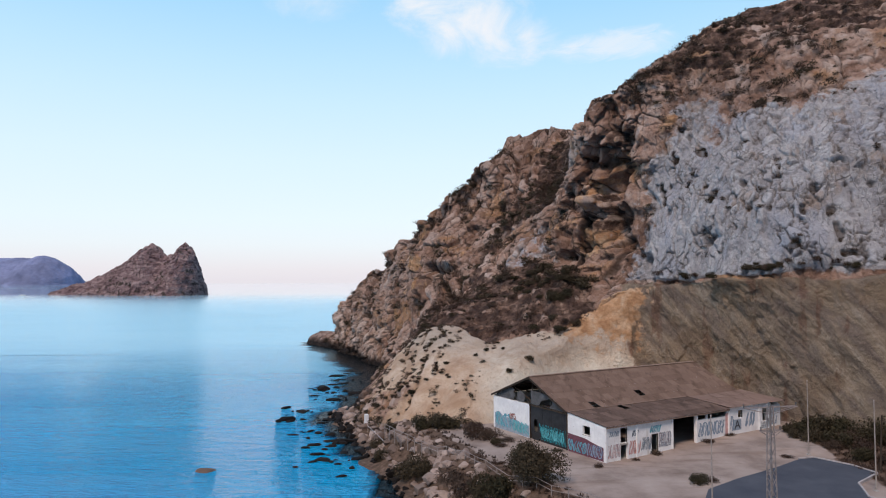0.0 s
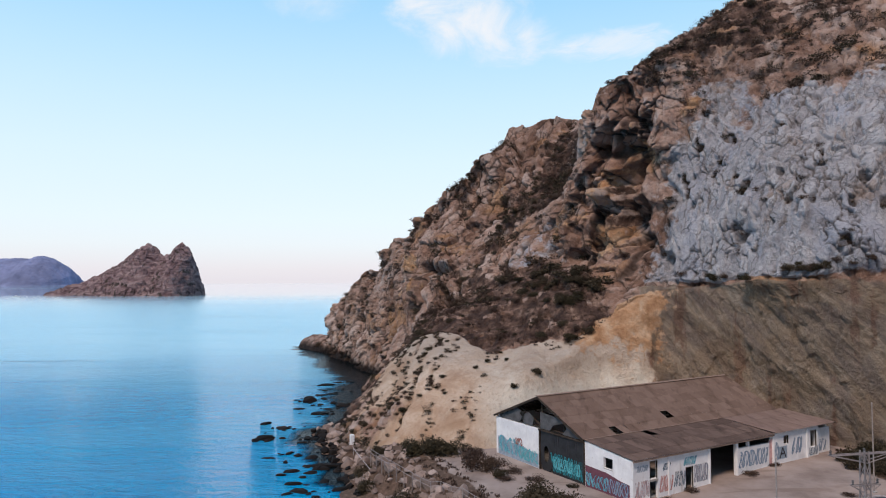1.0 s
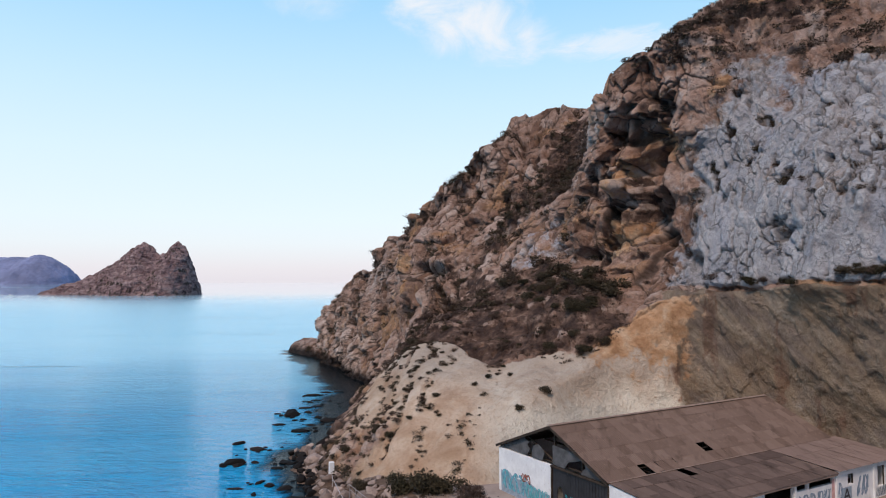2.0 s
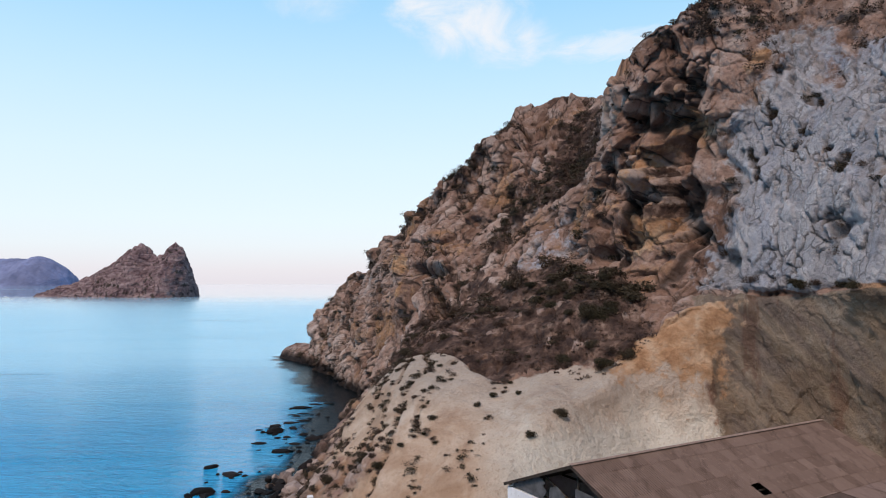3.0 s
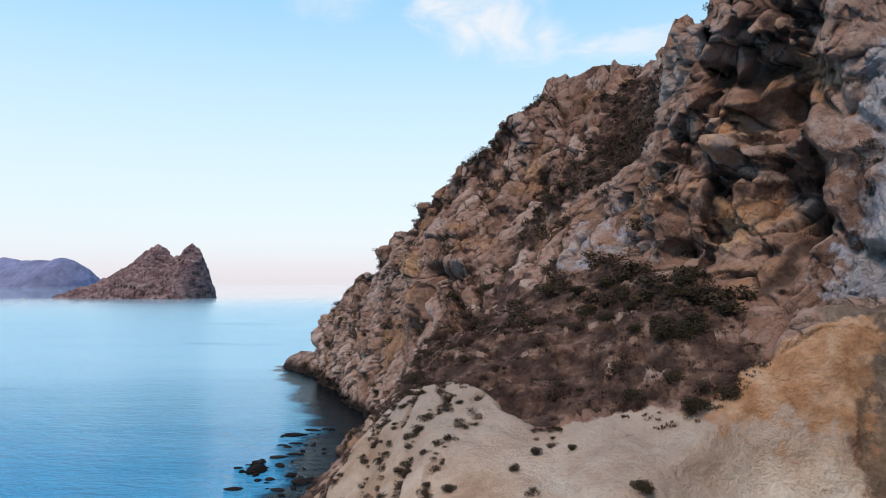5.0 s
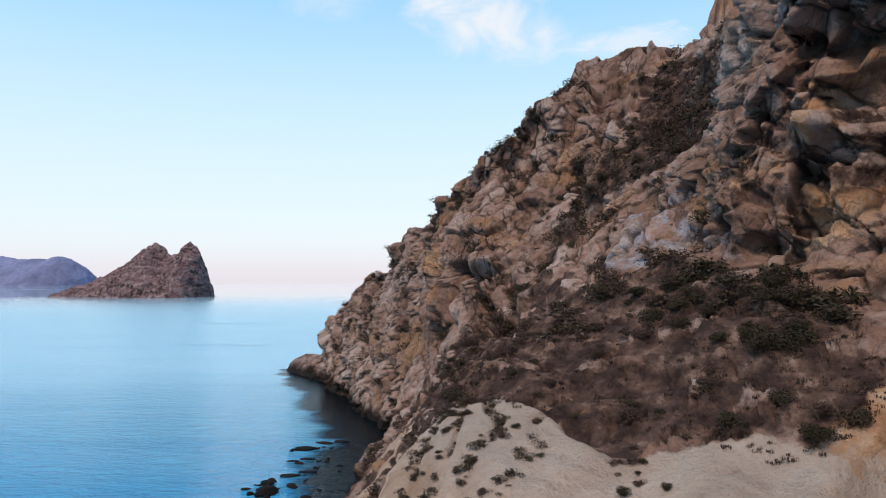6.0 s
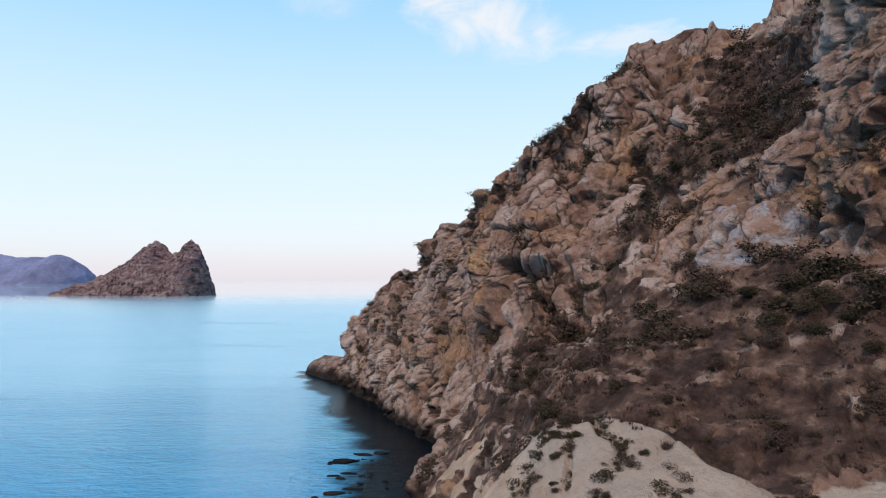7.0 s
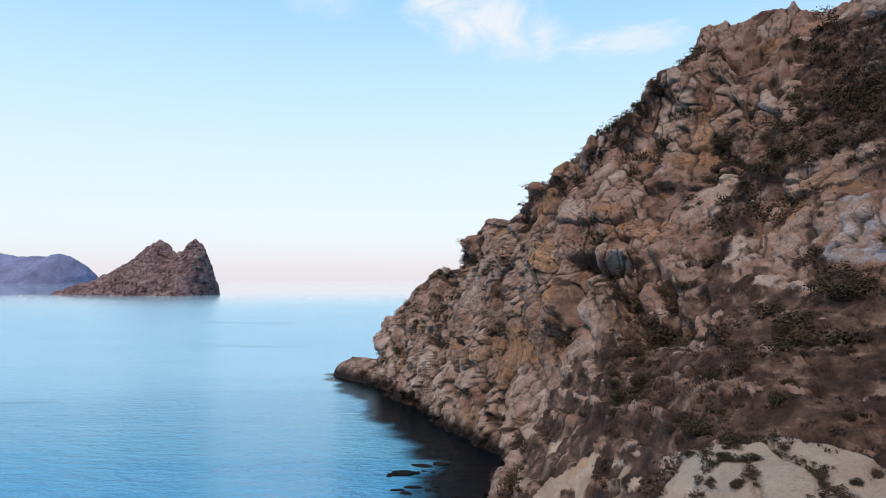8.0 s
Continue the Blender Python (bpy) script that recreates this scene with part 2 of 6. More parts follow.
def sea_mat():
    m, N = material("sea_water")
    p1, p2 = mapped(N, (0.35, 1.0, 1.0), (0, 0, 0.25)), mapped(N, (0.5, 1.0, 1.0), (0, 0, -0.2))
    h = mathn(N, "ADD", mathn(N, "MULTIPLY", noise_tex(N, 0.55, 5, 0.6, p1, 0.5), 1.0), mathn(N, "MULTIPLY", noise_tex(N, 1.9, 3, 0.6, p2, 0.4), 0.42))
    calm = noise_tex(N, 0.012, 3, 0.5, mapped(N, (0.4, 1.6, 1.0)))
    h = mathn(N, "MULTIPLY", h, mathn(N, "ADD", mathn(N, "MULTIPLY", calm, 1.0), 0.35))
    h = mathn(N, "MULTIPLY", h, mathn(N, "SUBTRACT", 1.0, mathn(N, "MULTIPLY", N("ShaderNodeAttribute", attr="reef").outputs["Fac"], 0.8)))
    col = mixc(N, grey(N, noise_tex(N, 0.02, 3, 0.5, mapped(N)), 0.3, 0.7), (0.0, 0.32, 0.66), (0.0, 0.39, 0.73))
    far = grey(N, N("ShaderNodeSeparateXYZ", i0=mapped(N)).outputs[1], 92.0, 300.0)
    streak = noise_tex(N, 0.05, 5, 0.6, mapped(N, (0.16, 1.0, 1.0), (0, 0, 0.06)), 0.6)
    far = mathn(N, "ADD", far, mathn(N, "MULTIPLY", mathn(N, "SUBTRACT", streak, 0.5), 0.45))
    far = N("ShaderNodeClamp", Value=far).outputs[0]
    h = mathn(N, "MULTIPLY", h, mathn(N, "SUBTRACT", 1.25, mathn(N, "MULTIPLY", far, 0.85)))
    # sky reflected at a slant is painted in: base colour pales with distance
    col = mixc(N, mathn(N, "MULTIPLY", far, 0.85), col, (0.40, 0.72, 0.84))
    out = grey(N, N("ShaderNodeSeparateXYZ", i0=mapped(N)).outputs[1], 380.0, 1300.0)    # open water: glassy, with the reflected sky's paleness painted in towards the horizon
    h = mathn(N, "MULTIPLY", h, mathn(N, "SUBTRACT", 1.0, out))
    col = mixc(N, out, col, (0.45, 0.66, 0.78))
    # the cliff's dark reflection, painted into the water's base colour
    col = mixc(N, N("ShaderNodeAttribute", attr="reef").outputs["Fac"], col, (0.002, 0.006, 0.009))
    rgh = mathn(N, "SUBTRACT", mathn(N, "ADD", 0.06, mathn(N, "MULTIPLY", far, 0.2)), mathn(N, "MULTIPLY", out, 0.225))
    finish(N, col, rgh, h, 1.0, 1.5, 0.0, IOR=1.33, Specular_IOR_Level=mathn(N, "SUBTRACT", 0.45, mathn(N, "MULTIPLY", N("ShaderNodeAttribute", attr="reef").outputs["Fac"], 0.33)))
    return m


M_HILL = hillside_mat()
M_SEA = sea_mat()


# ---- noise on arrays, to shape the rock ----
def hashed(ix, iy, iz, seed):
    h = (ix.astype(np.int64) * 374761393 + iy.astype(np.int64) * 668265263 + iz.astype(np.int64) * 2147483647 + seed * 974634777) & 0xFFFFFFFF
    h = ((h ^ (h >> 13)) * 1274126177) & 0xFFFFFFFF
    h = ((h ^ (h >> 16)) * 2246822519) & 0xFFFFFFFF
    return ((h ^ (h >> 15)) & 0xFFFFFF) / float(0xFFFFFF)


def value_noise(p, seed=0):
    i = np.floor(p)
    f = p - i
    f = f * f * f * (f * (f * 6 - 15) + 10)
    out = 0
    for a in (0, 1):
        for b in (0, 1):
            for c in (0, 1):
                wgt = (f[:, 0] if a else 1 - f[:, 0]) * (f[:, 1] if b else 1 - f[:, 1]) * (f[:, 2] if c else 1 - f[:, 2])
                out = out + wgt * hashed(i[:, 0] + a, i[:, 1] + b, i[:, 2] + c, seed)
    return out * 2 - 1


def fbm(p, size, octaves=4, seed=0, gain=0.5):
    out, amp, q = 0, 1.0, p / size
    for k in range(octaves):
        out = out + amp * value_noise(q + 17.3 * k, seed + k)
        q, amp = q * 2.03, amp * gain
    return out


def blocks(p, size, seed=0):
    """Cells of about that size: a random value for each cell, the distance from its joints (0 at a joint), and a random tilt of its face."""
    q = p / size
    i = np.floor(q)
    n = len(q)
    f1, f2, cid, tip = np.full(n, 9.0), np.full(n, 9.0), np.zeros(n), np.zeros(n)
    for a in (-1, 0, 1):
        for b in (-1, 0, 1):
            for c in (-1, 0, 1):
                cx, cy, cz = i[:, 0] + a, i[:, 1] + b, i[:, 2] + c
                h1, h2, h3 = hashed(cx, cy, cz, seed), hashed(cx, cy, cz, seed + 1), hashed(cx, cy, cz, seed + 2)
                dx, dy, dz = q[:, 0] - cx - h1, q[:, 1] - cy - h2, q[:, 2] - cz - h3
                d = dx * dx + dy * dy + dz * dz
                near = d < f1
                f2 = np.where(near, f1, np.minimum(f2, d))
                cid = np.where(near, (h1 * 7 + h2 * 5 + h3 * 3) % 1, cid)
                tip = np.where(near, dx * (2 * h2 - 1) + dy * (2 * h3 - 1) + dz * (2 * h1 - 1), tip)
                f1 = np.where(near, d, f1)
    return cid, (np.sqrt(f2) - np.sqrt(f1)) * size, tip * size


def blocks_where(mask, p, size, seed=0):
    """The same, worked out only where the mask is on."""
    k = np.where(mask > 0.001)[0]
    out = [np.full(len(p), 0.5), np.full(len(p), size), np.zeros(len(p))]
    for full, got in zip(out, blocks(p[k], size, seed)):
        full[k] = got
    return out


def step(x, a, b):
    t = np.clip((x - a) / (b - a), 0, 1)
    return t * t * (3 - 2 * t)


def grid_mesh(name, co, nu, nv, mat, smooth=False):
    """A mesh from an nu x nv array of places."""
    me = bpy.data.meshes.new(name)
    idx = np.arange(nu * nv).reshape(nu, nv)
    quads = np.stack([idx[:-1, :-1], idx[1:, :-1], idx[1:, 1:], idx[:-1, 1:]], -1).reshape(-1, 4)
    me.vertices.add(nu * nv)
    me.vertices.foreach_set("co", co.astype(np.float32).ravel())
    me.loops.add(quads.size)
    me.loops.foreach_set("vertex_index", quads.astype(np.int32).ravel())
    me.polygons.add(len(quads))
    me.polygons.foreach_set("loop_start", np.arange(0, quads.size, 4, dtype=np.int32))
    me.polygons.foreach_set("use_smooth", np.full(len(quads), smooth))
    me.update(calc_edges=True)
    me.materials.append(mat)
    return me


def attribute(me, name, values):
    a = me.attributes.new(name, "FLOAT", "POINT")
    a.data.foreach_set("value", np.ascontiguousarray(values, dtype=np.float32))


# ---- the headland: guide lines from its foot to its back, each from the cove's side out to the cape ----
FOOT = [(64, 74, 4.4), (51, 88, 4.4), (44.5, 97.5, 4.4), (38, 104.5, 4.4), (31.5, 109.5, 4.4), (22, 107, 4.4), (12.5, 101.5, 4.4), (3, 97.5, 4.3), (-7, 103, 3.4),
        (-17.5, 119, -1), (-20, 138, -1.5), (-18, 162, -1.5), (-15, 184, -1.5), (-23, 202, -1.5), (-35.5, 231, -1.5), (-43.5, 248, -1.5), (-56, 267, -1.5), (-54, 284, -2)]
FLANK = [(65, 77, 14), (50.5, 91, 13), (43.5, 99.5, 13.5), (38, 108, 12), (31.5, 113, 11), (22, 112.5, 11), (12.2, 107.6, 11.5), (6.3, 105, 10.3), (-3.6, 111, 10.2),
         (-11, 118.5, 6), (-13.5, 141, 5), (-12, 170, 6.5), (-15.5, 189, 8), (-24, 207, 7), (-36, 234, 4.5), (-43.5, 250, 2.5), (-54.5, 267.5, 2), (-52, 282, 0)]
BROW = [(66, 80, 22), (51, 92.5, 22), (43, 98.5, 23), (37.3, 109, 22.3), (30, 115.6, 22.7), (23.4, 115.6, 18.6), (16.3, 113.8, 14.9), (9.4, 121.5, 15.3), (-2, 127.5, 15.4),
        (-5, 133, 14.9), (-7, 147, 13), (-7, 169, 15), (-14.5, 190.5, 18), (-24, 210.5, 13), (-37, 238, 9), (-42.5, 252, 4), (-53, 268.5, 3.4), (-50, 281, 1)]
LEDGE = [(68, 85, 27), (52, 94, 26.5), (43, 99, 26), (37, 110, 25), (31, 119, 25), (24, 127, 26), (20.5, 130, 26), (17, 140, 27), (7, 148, 22.5),
         (2.5, 155, 20.8), (-1, 161, 19.5), (-3, 172, 25), (-10.5, 185, 27), (-23, 213.5, 19), (-38, 241, 14), (-41.5, 253.5, 5), (-52, 269.5, 3.8), (-49, 280, 1)]
WALL = [(74, 92, 42), (54, 99.5, 42), (46, 104.5, 41), (39.5, 112, 40), (35.3, 119.6, 42), (26.8, 130.5, 41), (20.5, 136, 36.5), (20.5, 149, 38), (15, 160, 37),
        (13, 168.5, 39), (3.5, 174, 32), (-3, 177.5, 30), (-10, 187, 32), (-21, 217, 25), (-37.5, 243, 16.5), (-40.5, 254.5, 5.6), (-51.5, 270, 4), (-48, 280, 1)]
SHOULDER = [(82, 102, 60), (61, 109, 57), (51, 114, 56.5), (43, 120, 56.5), (33.5, 123.5, 55), (28, 128.3, 54), (24, 138, 46), (26, 163, 46), (18.5, 171, 48),
            (15, 174, 47.5), (9, 184, 48), (0, 186.5, 42), (-8, 197, 39), (-20, 221, 30), (-36, 246, 18), (-39.5, 256, 6), (-51, 270.5, 4.2), (-47.5, 280, 1)]
CREST = [(104, 122, 80), (76, 130, 79), (56, 135, 75.5), (44.5, 131, 68.7), (35.5, 130.5, 63.8), (28.5, 131.5, 59.6), (27.5, 137.5, 55), (34, 181, 64.5), (27, 187, 65),
         (15.5, 189, 62.3), (10, 186.8, 54.8), (2, 190.5, 47.5), (-6, 201.5, 43), (-19, 224, 32.5), (-34.5, 249, 19), (-38, 258, 6.3), (-50.5, 271, 4.2), (-47, 280, 1)]
BACK = [(145, 160, 90), (118, 172, 90), (98, 178, 85), (78, 182, 76), (68, 186, 68), (58, 190, 60), (54, 192, 56), (58, 204, 56), (46, 212, 54),
        (36, 218, 50), (29, 221, 45), (20, 226, 38), (6, 234, 31), (-9, 248, 20), (-27, 262, 7), (-33, 268, 1), (-47, 278, 0), (-46, 281, 0)]
GUIDES = np.array([FOOT, FLANK, BROW, LEDGE, WALL, SHOULDER, CREST, BACK], float)
REAR = GUIDES[-1] + np.array([30.0, 38.0, 0.0])      # the far side comes down to the sea
REAR[:, 2] = -2.0
GUIDES = np.concatenate([GUIDES, REAR[None]])
inner, outer = GUIDES[:, :1] + np.array([30.0, -38.0, 0.0]), GUIDES[:, :1] + np.array([75.0, -85.0, 0.0])
inner[:, :, 2] = 1 + 0.8 * inner[:, :, 2]
outer[:, :, 2] = np.minimum(outer[:, :, 2], 3.0)     # and the near end runs out behind the cove
GUIDES = np.concatenate([outer, inner, GUIDES], axis=1)


def spline(pts, t, tension=0.5):
    """Catmull-Rom through pts (n, ..., 3) at the parameters t."""
    n = len(pts)
    i = np.clip(np.floor(t).astype(int), 0, n - 2)
    f = (t - i).reshape((-1,) + (1,) * (pts.ndim - 1))
    g = lambda k: pts[np.clip(k, 0, n - 1)]
    p0, p1, p2, p3 = g(i - 1), g(i), g(i + 1), g(i + 2)
    m1, m2 = (p2 - p0) * tension, (p3 - p1) * tension
    return (2 * f ** 3 - 3 * f ** 2 + 1) * p1 + (f ** 3 - 2 * f ** 2 + f) * m1 + (-2 * f ** 3 + 3 * f ** 2) * p2 + (f ** 3 - f ** 2) * m2


def params(counts):
    return np.concatenate([k + np.arange(c) / c for k, c in enumerate(counts)] + [np.array([float(len(counts))])])


HILL_U = params([60, 70, 80, 84, 74, 66, 70, 84, 90, 84, 90, 90, 84, 90, 76, 40, 40, 8])
HILL_U = np.concatenate([np.linspace(-2, 0, 61)[:-1], HILL_U[HILL_U <= 17.0]])
HILL_V = params([56, 56, 84, 104, 90, 76, 20, 12])
nu, nv = len(HILL_U), len(HILL_V)
rows = spline(GUIDES, HILL_V, 0.35)              # (nv, stations, 3)
hill = spline(rows.transpose(1, 0, 2), HILL_U + 2, 0.42)  # (nu, nv, 3)
U, V = np.meshgrid(HILL_U, HILL_V, indexing="ij")
uf, vf = U.ravel(), V.ravel()
hp = hill.reshape(-1, 3)


def normals(grid):
    du, dv = np.gradient(grid, axis=0), np.gradient(grid, axis=1)
    n = np.cross(du, dv)
    n = n / (np.linalg.norm(n, axis=-1, keepdims=True) + 1e-9)
    return n


hn = normals(hill).reshape(-1, 3)
if hn[np.argmin(abs(uf - 3.0) + abs(vf - 3.5)), 0] > 0:
    hn = -hn
wob = np.stack([fbm(hp, 7, 3, 40), fbm(hp, 7, 3, 50), fbm(hp, 7, 3, 60)], 1)
uu, vv = uf + 0.25 * wob[:, 0], vf + 0.22 * wob[:, 1]
is_quarry = step(vv, 2.85, 2.5) * step(uu, 4.7, 4.1)
is_orange = 0.85 * step(vv, 2.3, 2.0) * step(vv, 0.7, 1.9) * step(abs(uu - 4.75), 1.35, 0.4)
for x, y, z, ra, amount in ((-9.2, 182.6, 28.5, 3.0, 0.8), (-7.9, 178.6, 23.5, 2.6, 0.75), (-13, 190, 22, 3.5, 0.5), (26.5, 128.5, 32, 4.5, 0.8), (-24, 211, 14, 4.0, 0.6), (4, 172, 31, 4.0, 0.55), (12, 178, 46, 5.0, 0.5), (26.5, 130.5, 40, 5.0, 0.6), (31, 125.5, 45, 4.5, 0.55), (22, 133, 35, 3.5, 0.5), (37.7, 120, 51.5, 3.0, 0.6)):    # rusty faces
    is_orange = np.maximum(is_orange, amount * np.exp(-((hp[:, 0] - x) ** 2 + (hp[:, 1] - y) ** 2 + (hp[:, 2] - z) ** 2) / ra ** 2))
dip = 0.26 * np.exp(-((uf - 6.9) / 0.75) ** 2)             # the terrace reaches lower there
is_chalk = np.maximum(step(vv + dip, 2.12, 1.98) * step(uu, 4.0, 4.7) * step(uu, 9.7, 9.2), 0.9 * step(fbm(hp, 5, 3, 27), 0.38, 0.52) * step(uu, 9.2, 9.6) * step(uu, 10.7, 10.3) * step(vv, 0.6, 1.0) * step(vv, 2.0, 1.7))
is_foot = step(uu, 7.7, 8.7) * step(vv, 1.25, 0.55) * step(uu, 9.9, 9.4)     # broken rubble at the mound's seaward foot
is_chalk = is_chalk * (1 - 0.75 * is_foot)
is_scrub = np.maximum(step(vv + dip, 1.95, 2.1) * step(vv, 3.12, 2.9) * step(uu, 4.6, 5.2) * step(uu, 10.9, 10.2), 0.85 * step(uu, 9.3, 9.6) * step(uu, 11.3, 10.7) * step(vv, 0.5, 0.9) * step(vv, 2.9, 2.3))
is_scrub = np.maximum(is_scrub, 0.9 * step(vv, 2.8, 3.0) * step(vv, 3.5, 3.3) * step(abs(uu - 8.1), 1.2, 0.6))
is_gully = step(vv, 4.3, 4.8) * step(vv, 5.9, 5.4) * step(abs(uu - 7.15), 0.85, 0.4)
is_gully = np.maximum(is_gully, step(abs(vv - 4.75 + 0.6 * (uu - 7)), 0.34, 0.1) * step(uu, 6.6, 6.9) * step(uu, 9.5, 9.0))
is_top = 0.8 * step(vv, 4.9, 5.6) * step(uu, 4.2, 3.2)
is_white = step(vv, 2.75, 2.95) * step(vv, 5.3, 4.2) * step(uu + 0.35 * step(vv, 3.6, 4.6), 4.6, 3.7)
is_wpatch = 0.52 * step(abs(uu - 7.0), 0.8, 0.2) * step(vv, 2.9, 3.15) * step(vv, 4.4, 3.3)
white = np.clip(is_white + 0.9 * is_wpatch, 0, 1)
scrub = np.clip(is_scrub * (1 - is_chalk) + is_gully + 1.0 * is_top + 0.3 * is_foot, 0, 1)
soft_ground = np.clip(is_chalk + scrub, 0, 1)
rock = np.clip(1 - soft_ground - is_quarry, 0, 1)
# large swells, then jointed blocks, then broken edges
along_s = (hp[:, 0] - 50) * -0.513 + (hp[:, 1] - 90) * 0.858
along, across = (along_s + hp[:, 2]) * 0.707, (along_s - hp[:, 2]) * 0.707
hp3 = hp + 0.8 * np.stack([fbm(hp, 3.5, 3, 41), fbm(hp, 3.5, 3, 51), fbm(hp, 3.5, 3, 61)], 1)
tall = hp3 * np.array([1, 1, 0.62])
b1, e1, t1 = blocks(tall, 5.6, 11)
b2, e2, t2 = blocks(tall, 2.3, 23)
b3, e3, t3 = blocks(hp3 * np.array([1, 1, 0.8]), 0.95, 37)
pale_wall = np.clip(is_white, 0, 1)
rough_rock = rock * (1 - pale_wall)


def dome(e, w):
    """Round-shouldered boulders that rise steeply from the joints between them."""
    q = np.clip(e / w, 0, 1)
    return np.sqrt(q * (2 - q)) - 0.75


shattered = step(b1 + 0.4 * fbm(hp, 6, 2, 45), 0.3, 0.7)     # some boulders are split small, others whole
lumps = 1.15 * dome(e1, 1.9) + (1.6 * (b1 - 0.5) + 0.28 * t1) * step(e1, 0, 1.0)
lumps += (0.4 + 0.6 * shattered) * (0.75 * dome(e2, 0.8) + (0.9 * (b2 - 0.5) + 0.38 * t2) * step(e2, 0, 0.4))
lumps += (0.3 + 0.7 * shattered) * (0.26 * dome(e3, 0.42) + (0.25 * (b3 - 0.5) + 0.25 * t3) * step(e3, 0, 0.2))
slant = np.stack([along / 2.6, across, hp[:, 0] * 0.3 + hp[:, 1] * 0.3], 1)
gully = step(np.abs(fbm(slant, 10, 3, 71)), 0.16, 0.02) * step(fbm(hp, 14, 2, 75), -0.35, 0.1)      # winding gullies down the slope
lumps += 0.45 * fbm(hp, 2.6, 4, 47, 0.6)
lumps *= 1 - 0.45 * step(vf, 5.4, 5.9) * step(uf, 6.5, 7.5)
lumps -= 1.7 * gully
# the overhung corner between the two cliffs: hanging blocks with deep recesses among them
corner = step(uf, 4.0, 4.35) * step(uf, 6.5, 6.0) * step(vf, 3.1, 3.35) * step(vf, 5.6, 5.2)
bq, eq, tq = blocks_where(corner, (hp + 1.4 * (hp3 - hp)) * np.array([1, 1, 0.75]), 2.7, 211)
recess = step(bq, 0.30, 0.18) * step(eq, 0.0, 0.25)
hang = 0.6 * dome(eq, 0.7) + (1.2 * (bq - 0.5) + 0.4 * tq) * step(eq, 0, 0.3) - 2.0 * recess
lumps = lumps * (1 - 0.3 * corner) + corner * hang
disp = rock * 1.5 * fbm(hp, 15, 3, 3) - 0.6 * rough_rock + rough_rock * lumps
disp -= (0.2 + 0.3 * step(uf, 11.5, 12.5)) * step(uf, 9.4, 10.4) * step(uf, 15.4, 14.4) * step(vf, 3.8, 5.0) * step(vf, 6.9, 6.3)
# the pale wall: jointed blocks above, smoother sheets below
slab = np.clip(0.25 + 0.75 * step(hp[:, 2] + 7 * fbm(hp, 9, 2, 88), 31, 44), 0, 1)
wall_p = (hp + 0.9 * (hp3 - hp) + 0.25 * np.stack([fbm(hp, 0.9, 2, 42), fbm(hp, 0.9, 2, 52), fbm(hp, 0.9, 2, 62)], 1)) * np.array([1, 1, 0.45])
bw, ew, tw = blocks_where(is_white, wall_p, 1.75, 131)
bx, ex, tx = blocks_where(is_white, wall_p * np.array([1, 1, 1.3]), 0.9, 137)
open_joint = step(fbm(hp, 4.0, 3, 97), -0.15, 0.35)
pw = rock * pale_wall
disp += pw * (0.5 * (b1 - 0.5) * step(e1, 0, 1.2) + (0.35 + 0.65 * slab) * (0.42 * dome(ew, 0.6) + (0.8 * (bw - 0.5) + 0.4 * tw) * step(ew, 0, 0.3)) - 0.5 * open_joint * (1 - step(ew, 0.03, 0.16)))
disp += pw * slab * (0.2 * dome(ex, 0.35) + (0.25 * (bx - 0.5) + 0.25 * tx) * step(ex, 0, 0.15))
pits = step(fbm(hp * np.array([1, 1, 0.6]), 1.7, 2, 99), 0.66, 0.82) * pw
upright = (1 - step(np.abs(fbm(hp * np.array([1, 1, 0.16]), 3.2, 3, 103)), 0.008, 0.045)) * step(fbm(hp, 7, 2, 105), -0.1, 0.25) * pw
disp -= 0.6 * pits + 0.4 * upright
# mask for the shade painted into the joints and pits of the rock
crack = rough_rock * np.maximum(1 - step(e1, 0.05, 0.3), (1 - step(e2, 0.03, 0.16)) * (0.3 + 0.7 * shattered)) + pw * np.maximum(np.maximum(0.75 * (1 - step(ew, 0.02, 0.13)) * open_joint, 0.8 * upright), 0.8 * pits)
tone = np.where(pale_wall > 0.5, 0.7 * bw + 0.3 * bx, 0.45 * b1 + 0.4 * b2 + 0.15 * b3)
strata = np.stack([along / 12, across / 4.2, hp[:, 2] * 0], 1)
disp += is_quarry * (1.0 * fbm(hp, 9, 4, 7, 0.45) + 0.45 * (0.5 - np.abs(fbm(strata, 1.0, 5, 19, 0.55))) + 0.12 * (b2 - 0.5) + 0.1 * t2 + 0.12 * t3)
# the mound: ribs and gullies run down to the sea on its western side
rib_u = (uf + 0.3 * fbm(hp, 9, 3, 23)) * 2.6
rib = np.abs(rib_u - np.floor(rib_u) - 0.5) * 2                # 1 in a gully, 0 on a rib
ribbed = is_chalk * step(uf, 6.9, 7.8) * step(vf, 0.1, 0.5)
disp += is_chalk * (0.7 * fbm(hp, 9, 5, 8, 0.5) + 0.04 * t3) - ribbed * (0.9 * step(rib, 0.6, 1.0) - 0.2) * np.clip(0.35 + 1.1 * fbm(hp, 7, 2, 25), 0, 1)
terr = (hp[:, 2] + 0.12 * along_s + 1.2 * fbm(hp, 9, 3, 29)) / 2.6
terr = terr - np.floor(terr)
disp += scrub * (0.5 * fbm(hp, 5, 4, 9, 0.55) + 0.9 * (terr - 0.5) * step(terr, 1.0, 0.8) + (0.5 * (b3 - 0.5) + 0.4 * t3 + 0.5 * dome(e2, 0.9)) * step(b2, 0.5, 0.65))
